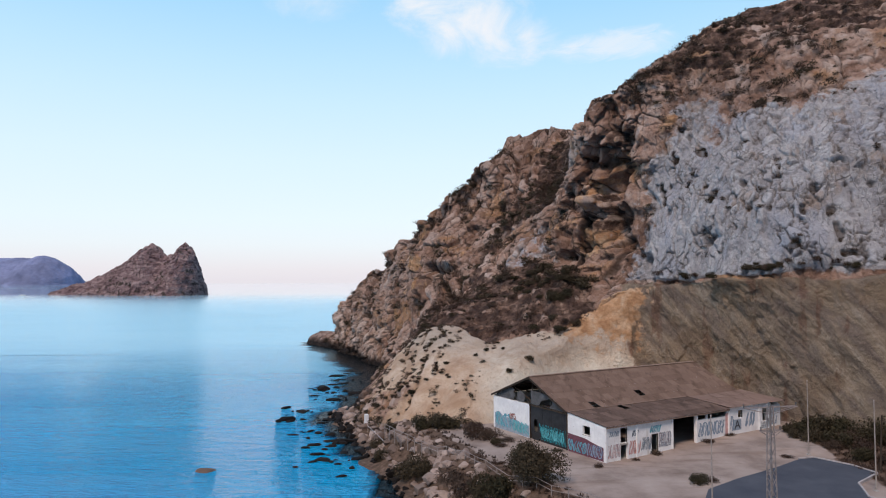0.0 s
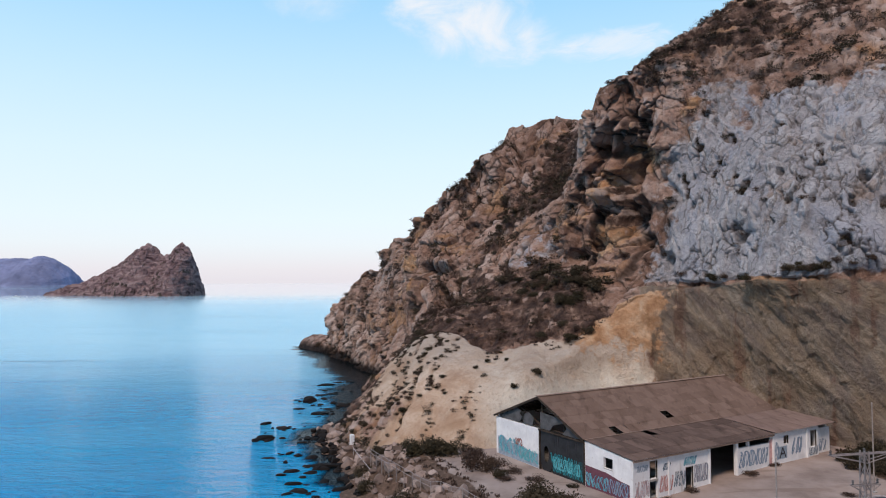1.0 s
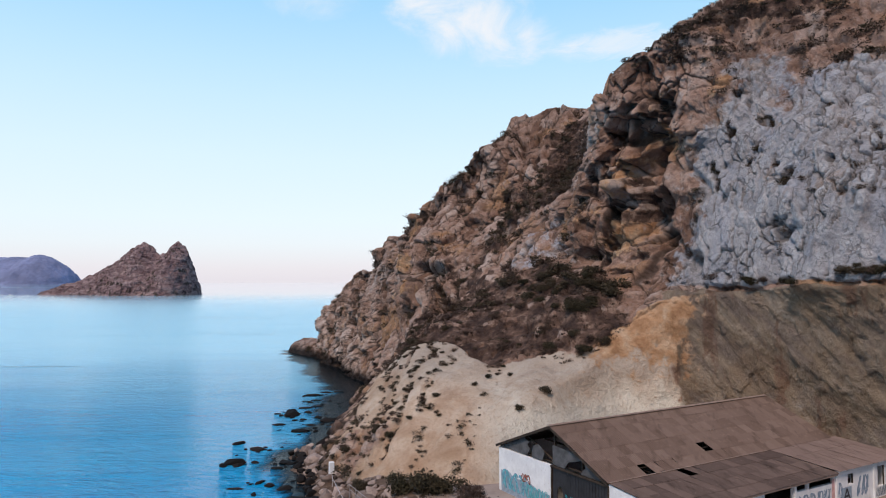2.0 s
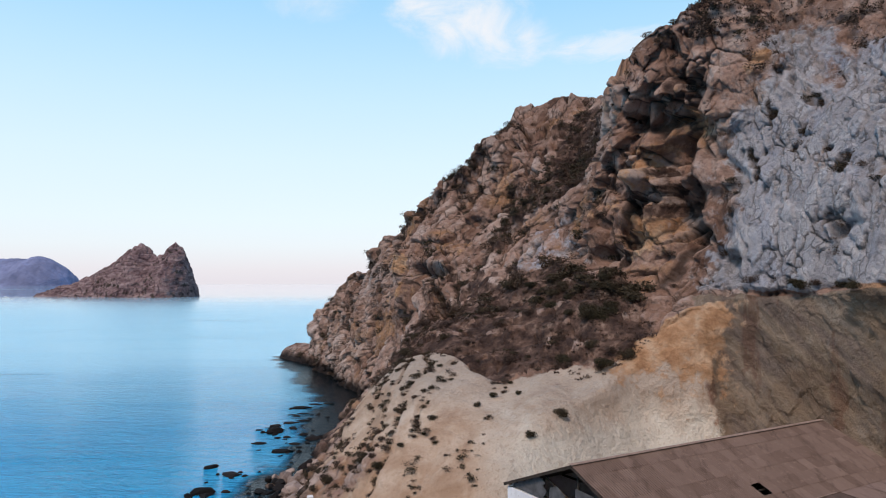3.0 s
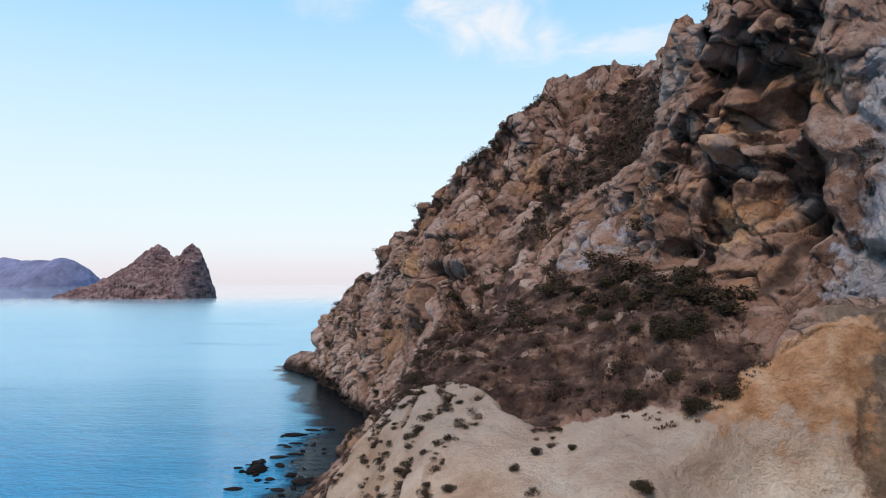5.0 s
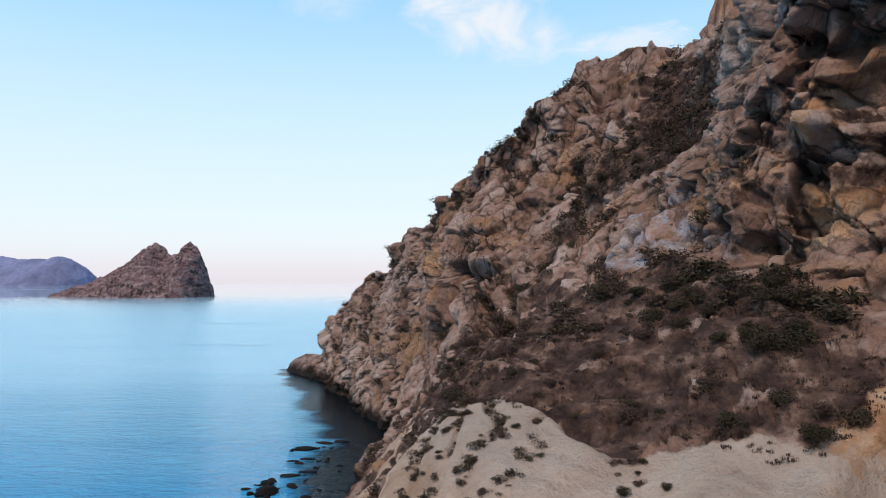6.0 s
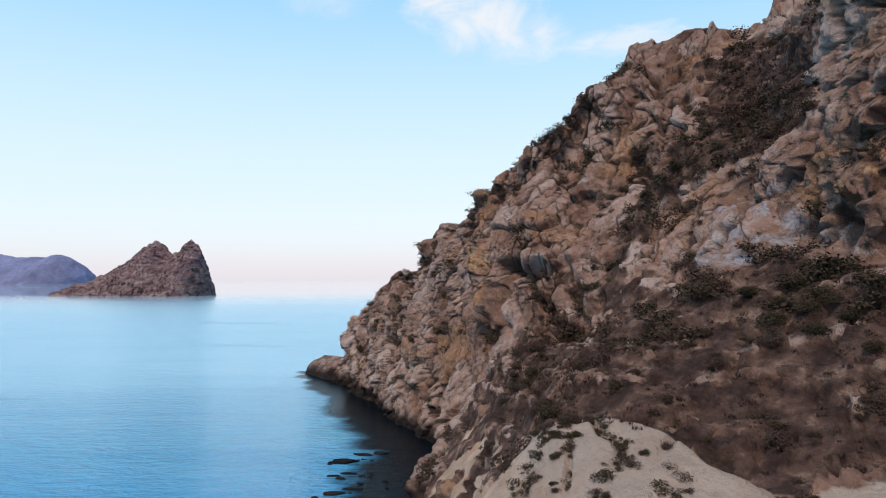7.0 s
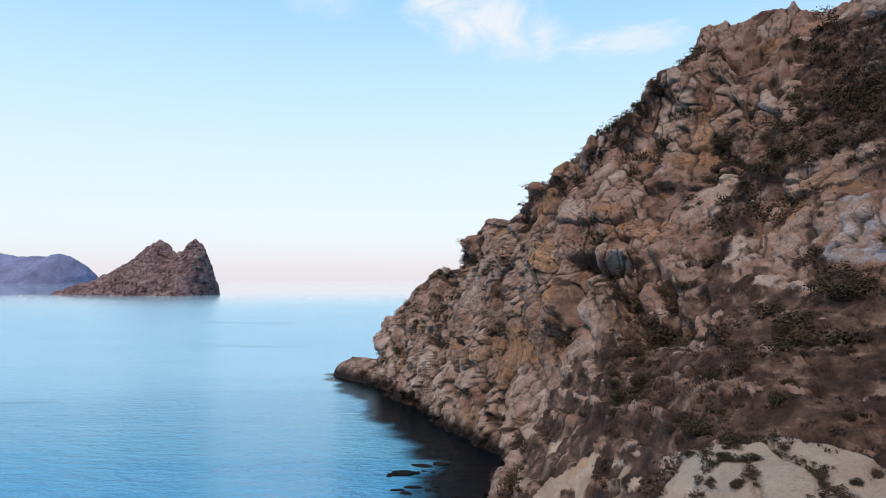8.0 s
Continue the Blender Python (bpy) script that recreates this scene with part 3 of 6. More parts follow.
# caves and clefts (minus) and knobs (plus): place, spread across, spread upwards, metres
roof = np.zeros(len(hp))
for x, y, z, ra, rz, amount in ((24.5, 137.5, 50.5, 4.0, 5.0, -2.4), (26.9, 130.4, 46.1, 2.4, 2.4, -4.0), (28.7, 128, 44.6, 1.8, 1.3, -2.6), (29.5, 127, 40.6, 2.8, 2.2, -4.5), (28.3, 126.2, 34.5, 1.5, 4.0, -4.5), (24.6, 129, 35.4, 2.4, 0.8, -2.6), (31.5, 123, 30.3, 2.0, 1.5, -3.2), (19.6, 136.8, 30.1, 1.8, 1.8, -3.0),
                                (31.1, 124.5, 44.2, 2.2, 1.6, -3.2), (26.2, 130.2, 38.7, 1.8, 1.0, 2.2), (29.6, 123.6, 33.5, 1.6, 6.5, -4.5), (29.5, 126, 44, 1.6, 3.5, -2.6), (26.5, 130, 41, 1.6, 1.5, -2.2), (29, 124, 39, 1.6, 1.5, 1.8), (-4.8, 176.3, 27.0, 2.2, 1.5, -5.5), (-1.6, 172.3, 26.3, 2.3, 1.4, -6.0), (-6.0, 176.0, 23.4, 1.3, 3.0, -2.6), (-10.5, 183.3, 22.3, 1.4, 2.0, -2.5), (1.6, 156.9, 20.8, 1.2, 1.8, -3.0), (-8.1, 188.8, 35.0, 2.2, 1.2, -2.4), (-17.6, 193.9, 7.2, 2.0, 1.2, -1.8),
                                (23.0, 130.5, 28.0, 2.6, 1.6, -2.5), (33.0, 117.5, 27.0, 0.9, 1.5, -2.0), (37.2, 112.5, 28.0, 0.6, 0.9, -1.4), (19.0, 141, 29.0, 1.6, 1.8, -2.0), (4.5, 158, 22.5, 1.2, 1.6, -1.8), (12, 169, 38.6, 5.0, 0.5, -1.6), (21, 134, 33, 2.0, 2.0, 1.0),
                                (-9.4, 183.2, 28.9, 1.5, 3.4, 2.6), (-7.9, 178.6, 22.9, 1.4, 3.6, 2.0), (-6.3, 194.8, 40.0, 2.6, 2.2, 1.6), (24.5, 129, 36, 3.5, 4.0, 1.6), (-7.2, 201.5, 40.8, 2.6, 1.6, 2.6), (-19.5, 223, 31.5, 3.0, 2.0, 1.6), (9.2, 186, 53.6, 2.0, 1.8, 0.6), (1.5, 190.5, 46.3, 2.2, 1.5, 1.6),
                                (-13.5, 212, 36.0, 4.0, 2.0, -1.5), (5.8, 187, 49.3, 2.0, 1.6, -1.4), (48.5, 95.5, 29.0, 3.0, 2.5, 1.6), (33.0, 128, 60, 3.0, 2.5, 1.5)):
    near = np.exp(-((((hp[:, 0] - x) ** 2 + (hp[:, 1] - y) ** 2) / ra ** 2 + (hp[:, 2] - z) ** 2 / rz ** 2) * 0.8) ** 2)
    disp += amount * near
    roof += max(-amount, 0) * 0.3 * near
disp *= (step(vf, 0.0, 0.25) * 0.8 + 0.2) * (1 - 0.75 * step(uf, 14.6, 15.6))
hill_co = hp + hn * disp[:, None]
hill_co[:, 2] += roof
hill_co[:, 2] -= 0.4 * rough_rock * np.clip(lumps, -0.3, 2.0) * (1 - 0.75 * step(uf, 14.6, 15.6)) * step(vf, 6.0, 5.2)      # lumps overhang their feet
hill_co[:, 2] += 10 * np.exp(-(((hp[:, 0] - 41.0) ** 2 + (hp[:, 1] - 183) ** 2) / 20) ** 2) * step(vf, 5.9, 6.05)   # outcrop behind the saddle
for x, y, ra, lift in ((-9.5, 207.5, 4.5, -3.6), (-15.8, 221, 4.0, 2.8), (-21, 229, 3.5, -2.6), (8.3, 186.8, 2.6, 2.2), (4.0, 188.0, 2.0, 1.0), (16.0, 190.0, 2.5, 1.6), (29.2, 134.0, 3.4, -4.0), (27.7, 130.8, 2.0, -1.8), (36.3, 179.0, 2.0, -2.5)):   # stepped skyline of the cape
    hill_co[:, 2] += lift * np.exp(-((hp[:, 0] - x) ** 2 + (hp[:, 1] - y) ** 2) / ra ** 2) * step(vf, 4.6, 5.6)
hill_grid = hill_co.reshape(nu, nv, 3)

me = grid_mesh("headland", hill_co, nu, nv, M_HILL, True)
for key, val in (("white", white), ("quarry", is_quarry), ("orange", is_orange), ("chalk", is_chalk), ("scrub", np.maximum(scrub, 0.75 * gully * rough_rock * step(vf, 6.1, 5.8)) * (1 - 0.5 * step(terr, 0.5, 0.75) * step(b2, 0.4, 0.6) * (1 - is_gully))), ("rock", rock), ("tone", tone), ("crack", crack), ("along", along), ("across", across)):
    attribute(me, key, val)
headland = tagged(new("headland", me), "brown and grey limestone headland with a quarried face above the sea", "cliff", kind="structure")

# ---- sea and shore ground ----
def sea_lines(lo, hi, a, b, n):
    return np.concatenate([lo + (a - lo) * np.linspace(0, 1, 10)[:-1] ** 0.4, np.linspace(a, b, n), b + (hi - b) * np.linspace(0, 1, 12)[1:] ** 2.5])


sx, sy = sea_lines(-4800, 4800, -90, 40, 131), sea_lines(-700, 4960, 60, 300, 241)
SX, SY = np.meshgrid(sx, sy, indexing="ij")
sp = np.stack([SX.ravel(), SY.ravel(), np.zeros(SX.size)], 1)
COAST = [(0, 72), (-7, 88), (-13, 104), (-19, 122), (-20, 148), (-18, 165), (-15, 184), (-23, 204), (-36, 233), (-44, 250), (-56, 268)]
near = np.full(len(sp), 1e9)
for (x0, y0), (x1, y1) in zip(COAST[:-1], COAST[1:]):
    d = np.array([x1 - x0, y1 - y0], float)
    t = np.clip(((sp[:, 0] - x0) * d[0] + (sp[:, 1] - y0) * d[1]) / (d @ d), 0, 1)
    near = np.minimum(near, np.hypot(sp[:, 0] - x0 - t * d[0], sp[:, 1] - y0 - t * d[1]))
# metres out that the painted dark reflection of the cliff extends
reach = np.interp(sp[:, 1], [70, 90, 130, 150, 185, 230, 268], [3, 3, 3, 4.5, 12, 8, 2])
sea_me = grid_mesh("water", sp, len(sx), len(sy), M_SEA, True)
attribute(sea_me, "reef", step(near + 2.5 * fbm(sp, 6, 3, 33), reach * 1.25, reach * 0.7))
tagged(new("water", sea_me), "calm blue sea with fine ripples, the cliff's dark reflection painted inshore", "sea", kind="structure")

# ---- small building helpers ----
def thing(name, label, category, group="", kind="", m=None):
    ob = tagged(new(name), label, category, group, kind)
    if m is not None:
        ob.matrix_basis = m
    return ob


def part(name, bm, mat, parent=None, label="", smooth=False):
    me = bpy.data.meshes.new(name)
    bm.to_mesh(me)
    bm.free()
    for p in me.polygons:
        p.use_smooth = smooth
    me.materials.append(mat)
    ob = new(name, me)
    ob.parent = parent
    return tagged(ob, label)


def add_box(bm, a, b, bevel=0.0):
    """A box from corner a to corner b."""
    vs = [bm.verts.new((x, y, z)) for x in (a[0], b[0]) for y in (a[1], b[1]) for z in (a[2], b[2])]
    fs = [bm.faces.new([vs[i] for i in q]) for q in ((0, 1, 3, 2), (4, 6, 7, 5), (0, 4, 5, 1), (2, 3, 7, 6), (0, 2, 6, 4), (1, 5, 7, 3))]
    if bevel:
        bmesh.ops.bevel(bm, geom=list({e for f in fs for e in f.edges}), offset=bevel, segments=1, affect="EDGES")
    return bm


def box(a, b, bevel=0.0):
    return add_box(bmesh.new(), a, b, bevel)


def add_bar(bm, p, q, r, sides=6, r2=None):
    """A round bar from p to q."""
    p, q = Vector(p), Vector(q)
    d = (q - p).normalized()
    a = d.orthogonal().normalized()
    b = d.cross(a)
    r2 = r if r2 is None else r2
    rings = []
    for c, rr in ((p, r), (q, r2)):
        rings.append([bm.verts.new(c + rr * (math.cos(t) * a + math.sin(t) * b)) for t in [2 * math.pi * k / sides for k in range(sides)]])
    for k in range(sides):
        bm.faces.new((rings[0][k], rings[0][(k + 1) % sides], rings[1][(k + 1) % sides], rings[1][k]))
    bm.faces.new(rings[0][::-1])
    bm.faces.new(rings[1])
    return bm


def add_prism(bm, pts, depth):
    """A plate: the outline pts in space, thickened by the vector depth."""
    lo = [bm.verts.new(p) for p in pts]
    hi = [bm.verts.new(Vector(p) + Vector(depth)) for p in pts]
    bm.faces.new(lo[::-1])
    bm.faces.new(hi)
    n = len(pts)
    for k in range(n):
        bm.faces.new((lo[k], lo[(k + 1) % n], hi[(k + 1) % n], hi[k]))
    return bm


# ---- more materials ----
def plaster_mat():
    m, N = material("stained_white_plaster")
    pos = mapped(N)
    run = noise_tex(N, 1.1, 6, 0.65, mapped(N, (1, 1, 0.14)))
    blotch = noise_tex(N, 0.9, 7, 0.65, pos)
    col = mixc(N, grey(N, blotch, 0.35, 0.7), (0.73, 0.73, 0.75), (0.86, 0.86, 0.87))
    col = mixc(N, mathn(N, "MULTIPLY", grey(N, run, 0.55, 0.75), 0.55), col, (0.42, 0.36, 0.32))
    col = mixc(N, mathn(N, "MULTIPLY", grey(N, noise_tex(N, 4, 6, 0.7, pos), 0.6, 0.7), 0.5), col, (0.38, 0.30, 0.25))
    finish(N, col, 0.85, noise_tex(N, 18, 4, 0.6, pos), 0.4, 0.02)
    return m


def roof_mat(name, dark, light):
    m, N = material(name)
    pos = mapped(N)
    rnd = N("ShaderNodeObjectInfo").outputs["Random"]
    col = mixc(N, rnd, dark, light)
    a = 31 * math.pi / 180
    run = noise_tex(N, 1.2, 6, 0.65, mapped(N, (1.0, 0.16, 1.0), (0, 0, -a)))
    col = mixc(N, mathn(N, "MULTIPLY", grey(N, run, 0.5, 0.72), 0.6), col, tuple(c * 0.5 for c in dark))
    col = mixc(N, mathn(N, "MULTIPLY", grey(N, noise_tex(N, 2.5, 7, 0.7, pos), 0.55, 0.72), 0.5), col, tuple(min(1, c * 1.5) for c in light))
    finish(N, col, 0.88, noise_tex(N, 14, 4, 0.6, pos), 0.3, 0.02)
    return m


def ground_mat():
    m, N = material("shore_earth")
    pos = mapped(N)
    bank = N("ShaderNodeAttribute", attr="bank").outputs["Fac"]
    dirt = ramp(N, noise_tex(N, 0.22, 7, 0.62, pos), [(0.3, (0.20, 0.152, 0.13)), (0.5, (0.32, 0.255, 0.225)), (0.7, (0.40, 0.33, 0.295))])
    track = noise_tex(N, 0.5, 5, 0.6, mapped(N, (0.25, 1.2, 1), (0, 0, -0.6)))
    dirt = mixc(N, mathn(N, "MULTIPLY", grey(N, track, 0.55, 0.68), 0.5), dirt, (0.20, 0.145, 0.115))
    grassy = ramp(N, noise_tex(N, 1.6, 7, 0.7, pos), [(0.35, (0.055, 0.038, 0.028)), (0.55, (0.125, 0.083, 0.062)), (0.75, (0.23, 0.16, 0.125))])
    col = mixc(N, grey(N, mathn(N, "ADD", bank, mathn(N, "SUBTRACT", noise_tex(N, 0.6, 6, 0.65, pos), 0.5)), 0.4, 0.6), dirt, grassy)
    finish(N, col, 0.95, noise_tex(N, 5.0, 6, 0.7, pos), 0.5, 0.08)
    return m


def stone_mat(name, lo, hi):
    m, N = material(name)
    pos = mapped(N)
    rnd = N("ShaderNodeObjectInfo").outputs["Random"]
    isl = N("ShaderNodeNewGeometry").outputs["Random Per Island"]
    col = mixc(N, mathn(N, "FRACT", mathn(N, "ADD", rnd, isl)), lo, hi)
    col = mixc(N, mathn(N, "MULTIPLY", grey(N, noise_tex(N, 1.8, 7, 0.7, pos), 0.5, 0.72), 0.6), col, tuple(c * 0.55 for c in lo))
    finish(N, col, 0.85, noise_tex(N, 6, 6, 0.7, pos), 0.6, 0.1)
    return m


def leaf_mat(name, lo, hi):
    m, N = material(name)
    rnd = N("ShaderNodeObjectInfo").outputs["Random"]
    isl = N("ShaderNodeNewGeometry").outputs["Random Per Island"]
    col = mixc(N, isl, lo, hi)
    col = mixc(N, mathn(N, "MULTIPLY", rnd, 0.5), col, (0.085, 0.06, 0.042))
    finish(N, col, 0.75)
    return m


def asphalt_mat():
    m, N = material("old_asphalt")
    pos = mapped(N)
    col = ramp(N, noise_tex(N, 0.3, 6, 0.6, pos), [(0.3, (0.055, 0.062, 0.082)), (0.7, (0.085, 0.093, 0.115))])
    col = mixc(N, mathn(N, "MULTIPLY", grey(N, noise_tex(N, 3, 6, 0.7, pos), 0.6, 0.75), 0.5), col, (0.14, 0.135, 0.14))
    finish(N, col, 0.82, noise_tex(N, 30, 3, 0.6, pos), 0.3, 0.02)
    return m


M_PLASTER, M_GROUND, M_ASPHALT = plaster_mat(), ground_mat(), asphalt_mat()
M_ROOF = roof_mat("brown_sheet_roof", (0.135, 0.09, 0.071), (0.19, 0.131, 0.106))
M_ROOF_DARK = roof_mat("stained_sheet_roof", (0.085, 0.058, 0.049), (0.15, 0.103, 0.086))
M_ROOF_PALE = roof_mat("grey_brown_sheet_roof", (0.185, 0.126, 0.105), (0.215, 0.149, 0.125))
M_DARK = plain_mat("blackened_steel", (0.022, 0.022, 0.026), 0.6, 0.4)
M_TIMBER = plain_mat("dark_timber", (0.05, 0.038, 0.03), 0.85, 0.35)
M_CONCRETE = plain_mat("weathered_concrete", (0.36, 0.34, 0.32), 0.9, 0.2, 2.0, 0.02)
M_CAP = plain_mat("weathered_ridge_capping", (0.30, 0.215, 0.175), 0.9, 0.2, 2.0, 0.01)
M_KERB = plain_mat("pale_kerb_concrete", (0.42, 0.38, 0.38), 0.9, 0.15, 2.0, 0.01)
M_PANEL = plain_mat("grey_fibre_cement", (0.10, 0.10, 0.105), 0.85, 0.35)
M_GALV = plain_mat("galvanised_steel", (0.34, 0.29, 0.265), 0.6, 0.2, 3.0, 0.0, 0.1)
M_PYLON = plain_mat("dull_lattice_steel", (0.30, 0.25, 0.235), 0.6, 0.25, 3.0, 0.0, 0.2)
M_STONE = stone_mat("pinkish_stone", (0.15, 0.108, 0.09), (0.40, 0.31, 0.27))
M_WET = stone_mat("wet_dark_rock", (0.007, 0.006, 0.006), (0.02, 0.016, 0.015))
M_WARM = stone_mat("brown_sea_rock", (0.11, 0.075, 0.055), (0.17, 0.115, 0.085))
M_GREEN = leaf_mat("dark_green_leaves", (0.018, 0.017, 0.009), (0.05, 0.042, 0.022))
M_DRY = leaf_mat("dry_brown_scrub", (0.034, 0.022, 0.018), (0.085, 0.054, 0.043))
M_TWIG = plain_mat("grey_brown_twigs", (0.10, 0.075, 0.06), 0.9)


def island_mat():
    m, N = material("island_rock")
    pos = mapped(N)
    a = noise_tex(N, 0.03, 7, 0.65, pos)
    st = noise_tex(N, 0.09, 8, 0.65, mapped(N, (0.5, 0.5, 1.6), (0.0, 0.45, 0.0)), 0.8)
    col = ramp(N, st, [(0.34, (0.10, 0.06, 0.066)), (0.46, (0.26, 0.17, 0.175)), (0.58, (0.39, 0.275, 0.27)), (0.72, (0.54, 0.42, 0.41))])
    col = mixc(N, mathn(N, "MULTIPLY", grey(N, noise_tex(N, 0.12, 7, 0.7, pos), 0.5, 0.6), grey(N, a, 0.42, 0.6)), col, (0.075, 0.058, 0.05))
    finish(N, col, 0.95, mathn(N, "ADD", st, noise_tex(N, 0.3, 6, 0.7, pos)), 1.0, 6.0)
    return m


M_ISLAND = island_mat()
# the blue of distance haze is put into the hills' base colour
M_FAR = plain_mat("haze_tinted_hills", (0.20, 0.225, 0.37), 0.95, 0.3, 0.006)

# ---- shore ground: a flat yard behind a stony bank ----
SHORE = np.array([(70, -90), (45, -35), (27, 18), (14, 47), (5, 63), (-3.6, 79), (-7.1, 88), (-13, 104), (-17, 117), (-21, 127)], float)
BA = radians(31)
BU, BV, BO = np.array([math.cos(BA), math.sin(BA)]), np.array([-math.sin(BA), math.cos(BA)]), np.array([17.1, 78.2])


def inland(x, y):
    """Metres inland of the waterline (minus: out at sea)."""
    best, sgn = np.full(x.shape, 1e9), np.ones(x.shape)
    for a, b in zip(SHORE[:-1], SHORE[1:]):
        d = b - a
        t = np.clip(((x - a[0]) * d[0] + (y - a[1]) * d[1]) / (d @ d), 0, 1)
        ex, ey = x - a[0] - t * d[0], y - a[1] - t * d[1]
        r = np.hypot(ex, ey)
        side = np.where(d[0] * ey - d[1] * ex < 0, 1.0, -1.0)
        sgn = np.where(r < best, side, sgn)
        best = np.minimum(best, r)
    return best * sgn


def yard_height(x, y):
    p = np.stack([x, y, np.zeros_like(x)], 1)
    d = inland(x, y) + 1.0 * fbm(p, 5, 3, 71)
    bu = (x - BO[0]) * BU[0] + (y - BO[1]) * BU[1]
    top = 4.5 + 0.6 * step(bu, 3, 22)
    end = step(y, 112, 98)                       # the yard narrows to a path at the mound's foot
    top = 2.2 + (top - 2.2) * end
    z = -3 + 3.2 * step(d, -7, 0.3) + (top - 0.2) * (0.55 * step(d, 0, 4.5) + 0.45 * step(d, 1.5, 7.0))
    z = np.minimum(z, 4.62 + 0.25 * np.clip(np.hypot(x - 38.5, y - 71.5) - 9.0, 0, 9))      # level with the asphalt
    return z + 0.05 * fbm(p, 6, 3, 72) + 0.35 * fbm(p, 2.2, 3, 73) * step(d, -3, 0) * step(d, 7.5, 5.5), d


gx, gy = np.arange(-30, 140, 0.7), np.arange(-90, 126, 0.7)
GX, GY = np.meshgrid(gx, gy, indexing="ij")
gz, gd = yard_height(GX.ravel(), GY.ravel())
me = grid_mesh("ground", np.stack([GX.ravel(), GY.ravel(), gz], 1), len(gx), len(gy), M_GROUND, True)
bk = step(gd, 8.5, 6.5)
dry = step(GX.ravel() - 42.6 - 0.1 * (GY.ravel() - 80), -1.2, 1.2) * step(GY.ravel(), 62, 66) * step(GY.ravel(), 97, 90)
attribute(me, "bank", np.clip(bk + dry, 0, 1))
tagged(new("ground", me), "pale trodden earth yard with a stony bank", "ground", kind="structure")


GZ = gz.reshape(len(gx), len(gy))


def yard_z(x, y):
    """The ground's height there."""
    a, b = (x - gx[0]) / 0.7, (y - gy[0]) / 0.7
    i, k = max(0, min(int(a), len(gx) - 2)), max(0, min(int(b), len(gy) - 2))
    fa, fb = a - i, b - k
    return float((GZ[i, k] * (1 - fb) + GZ[i, k + 1] * fb) * (1 - fa) + (GZ[i + 1, k] * (1 - fb) + GZ[i + 1, k + 1] * fb) * fa)


# asphalt turning place with a pale kerb
ROAD = [(17, 45), (20.5, 60), (24.3, 68), (28.5, 71.5), (31.4, 73.5), (34.5, 75.8), (38.1, 78.7), (40, 79.3), (42.3, 76.3), (43.1, 73.3), (39.2, 69.9), (37.7, 65.8), (42, 58), (46, 40), (30, 20), (22, 22)]
RZ = 4.78
bm = bmesh.new()
add_prism(bm, [(x, y, RZ - 0.5) for x, y in ROAD], (0, 0, 0.5))
road = tagged(part("road", bm, M_ASPHALT), "blue-grey asphalt turning place beside the yard", "road", kind="structure")
kerb = thing("kerb", "low pale concrete kerb along the asphalt", "kerb", kind="structure")
for (x0, y0), (x1, y1) in zip(ROAD[6:12], ROAD[7:13]):
    n = max(1, round(math.hypot(x1 - x0, y1 - y0) / 1.0))
    for k in range(n):
        a, b = (k + 0.03) / n, (k + 0.97) / n
        p, q = Vector((x0 + (x1 - x0) * a, y0 + (y1 - y0) * a, 0)), Vector((x0 + (x1 - x0) * b, y0 + (y1 - y0) * b, 0))
        side = (q - p).normalized().cross(Vector((0, 0, 1))) * -0.16
        bm = bmesh.new()
        add_prism(bm, [p + Vector((0, 0, 4.3)), q + Vector((0, 0, 4.3)), q + side + Vector((0, 0, 4.3)), p + side + Vector((0, 0, 4.3))], (0, 0, 0.59))
        part("kerbstone", bm, M_KERB, kerb)

# ---- island and far land ----
def massif(name, a, b, prof, depth, sharp, mat, nu, nw, rough, seed, blocky=1.0):
    """Rock between the base points a and b, with the ridge heights prof = (share of the length, metres), depth metres front to back."""
    a, b = np.array(a, float), np.array(b, float)
    s = np.linspace(0, prof[-1][0], nu)
    h = np.interp(s, [p for p, _ in prof], [q for _, q in prof])
    w = np.linspace(-1, 1, nw)
    S, W = np.meshgrid(s, w, indexing="ij")
    Hh = np.repeat(h[:, None], nw, 1)
    d = (b - a)
    nrm = np.array([-d[1], d[0]]) / np.linalg.norm(d)
    half = depth * np.clip(Hh / max(h), 0.12, 1) ** 0.6
    x = a[0] + d[0] * S + nrm[0] * W * half
    y = a[1] + d[1] * S + nrm[1] * W * half
    z = Hh * (1 - np.abs(W) ** sharp) - 2
    P = np.stack([x.ravel(), y.ravel(), z.ravel()], 1)
    bl, ed, tp = blocks(P, rough * 3.5, seed)
    dz = rough * (0.8 * fbm(P, rough * 7, 4, seed) + blocky * (0.8 * (bl - 0.5) + 0.1 * tp - 0.4 * (1 - step(ed, 0, rough * 0.5))))
    fade = np.clip(z.ravel() / (rough * 2), 0, 1)
    g = normals(P.reshape(nu, nw, 3)).reshape(-1, 3)
    if g[len(g) // 2, 2] < 0:
        g = -g
    P = P + g * (dz * fade)[:, None]
    me = grid_mesh(name, P, nu, nw, mat)
    return new(name, me)


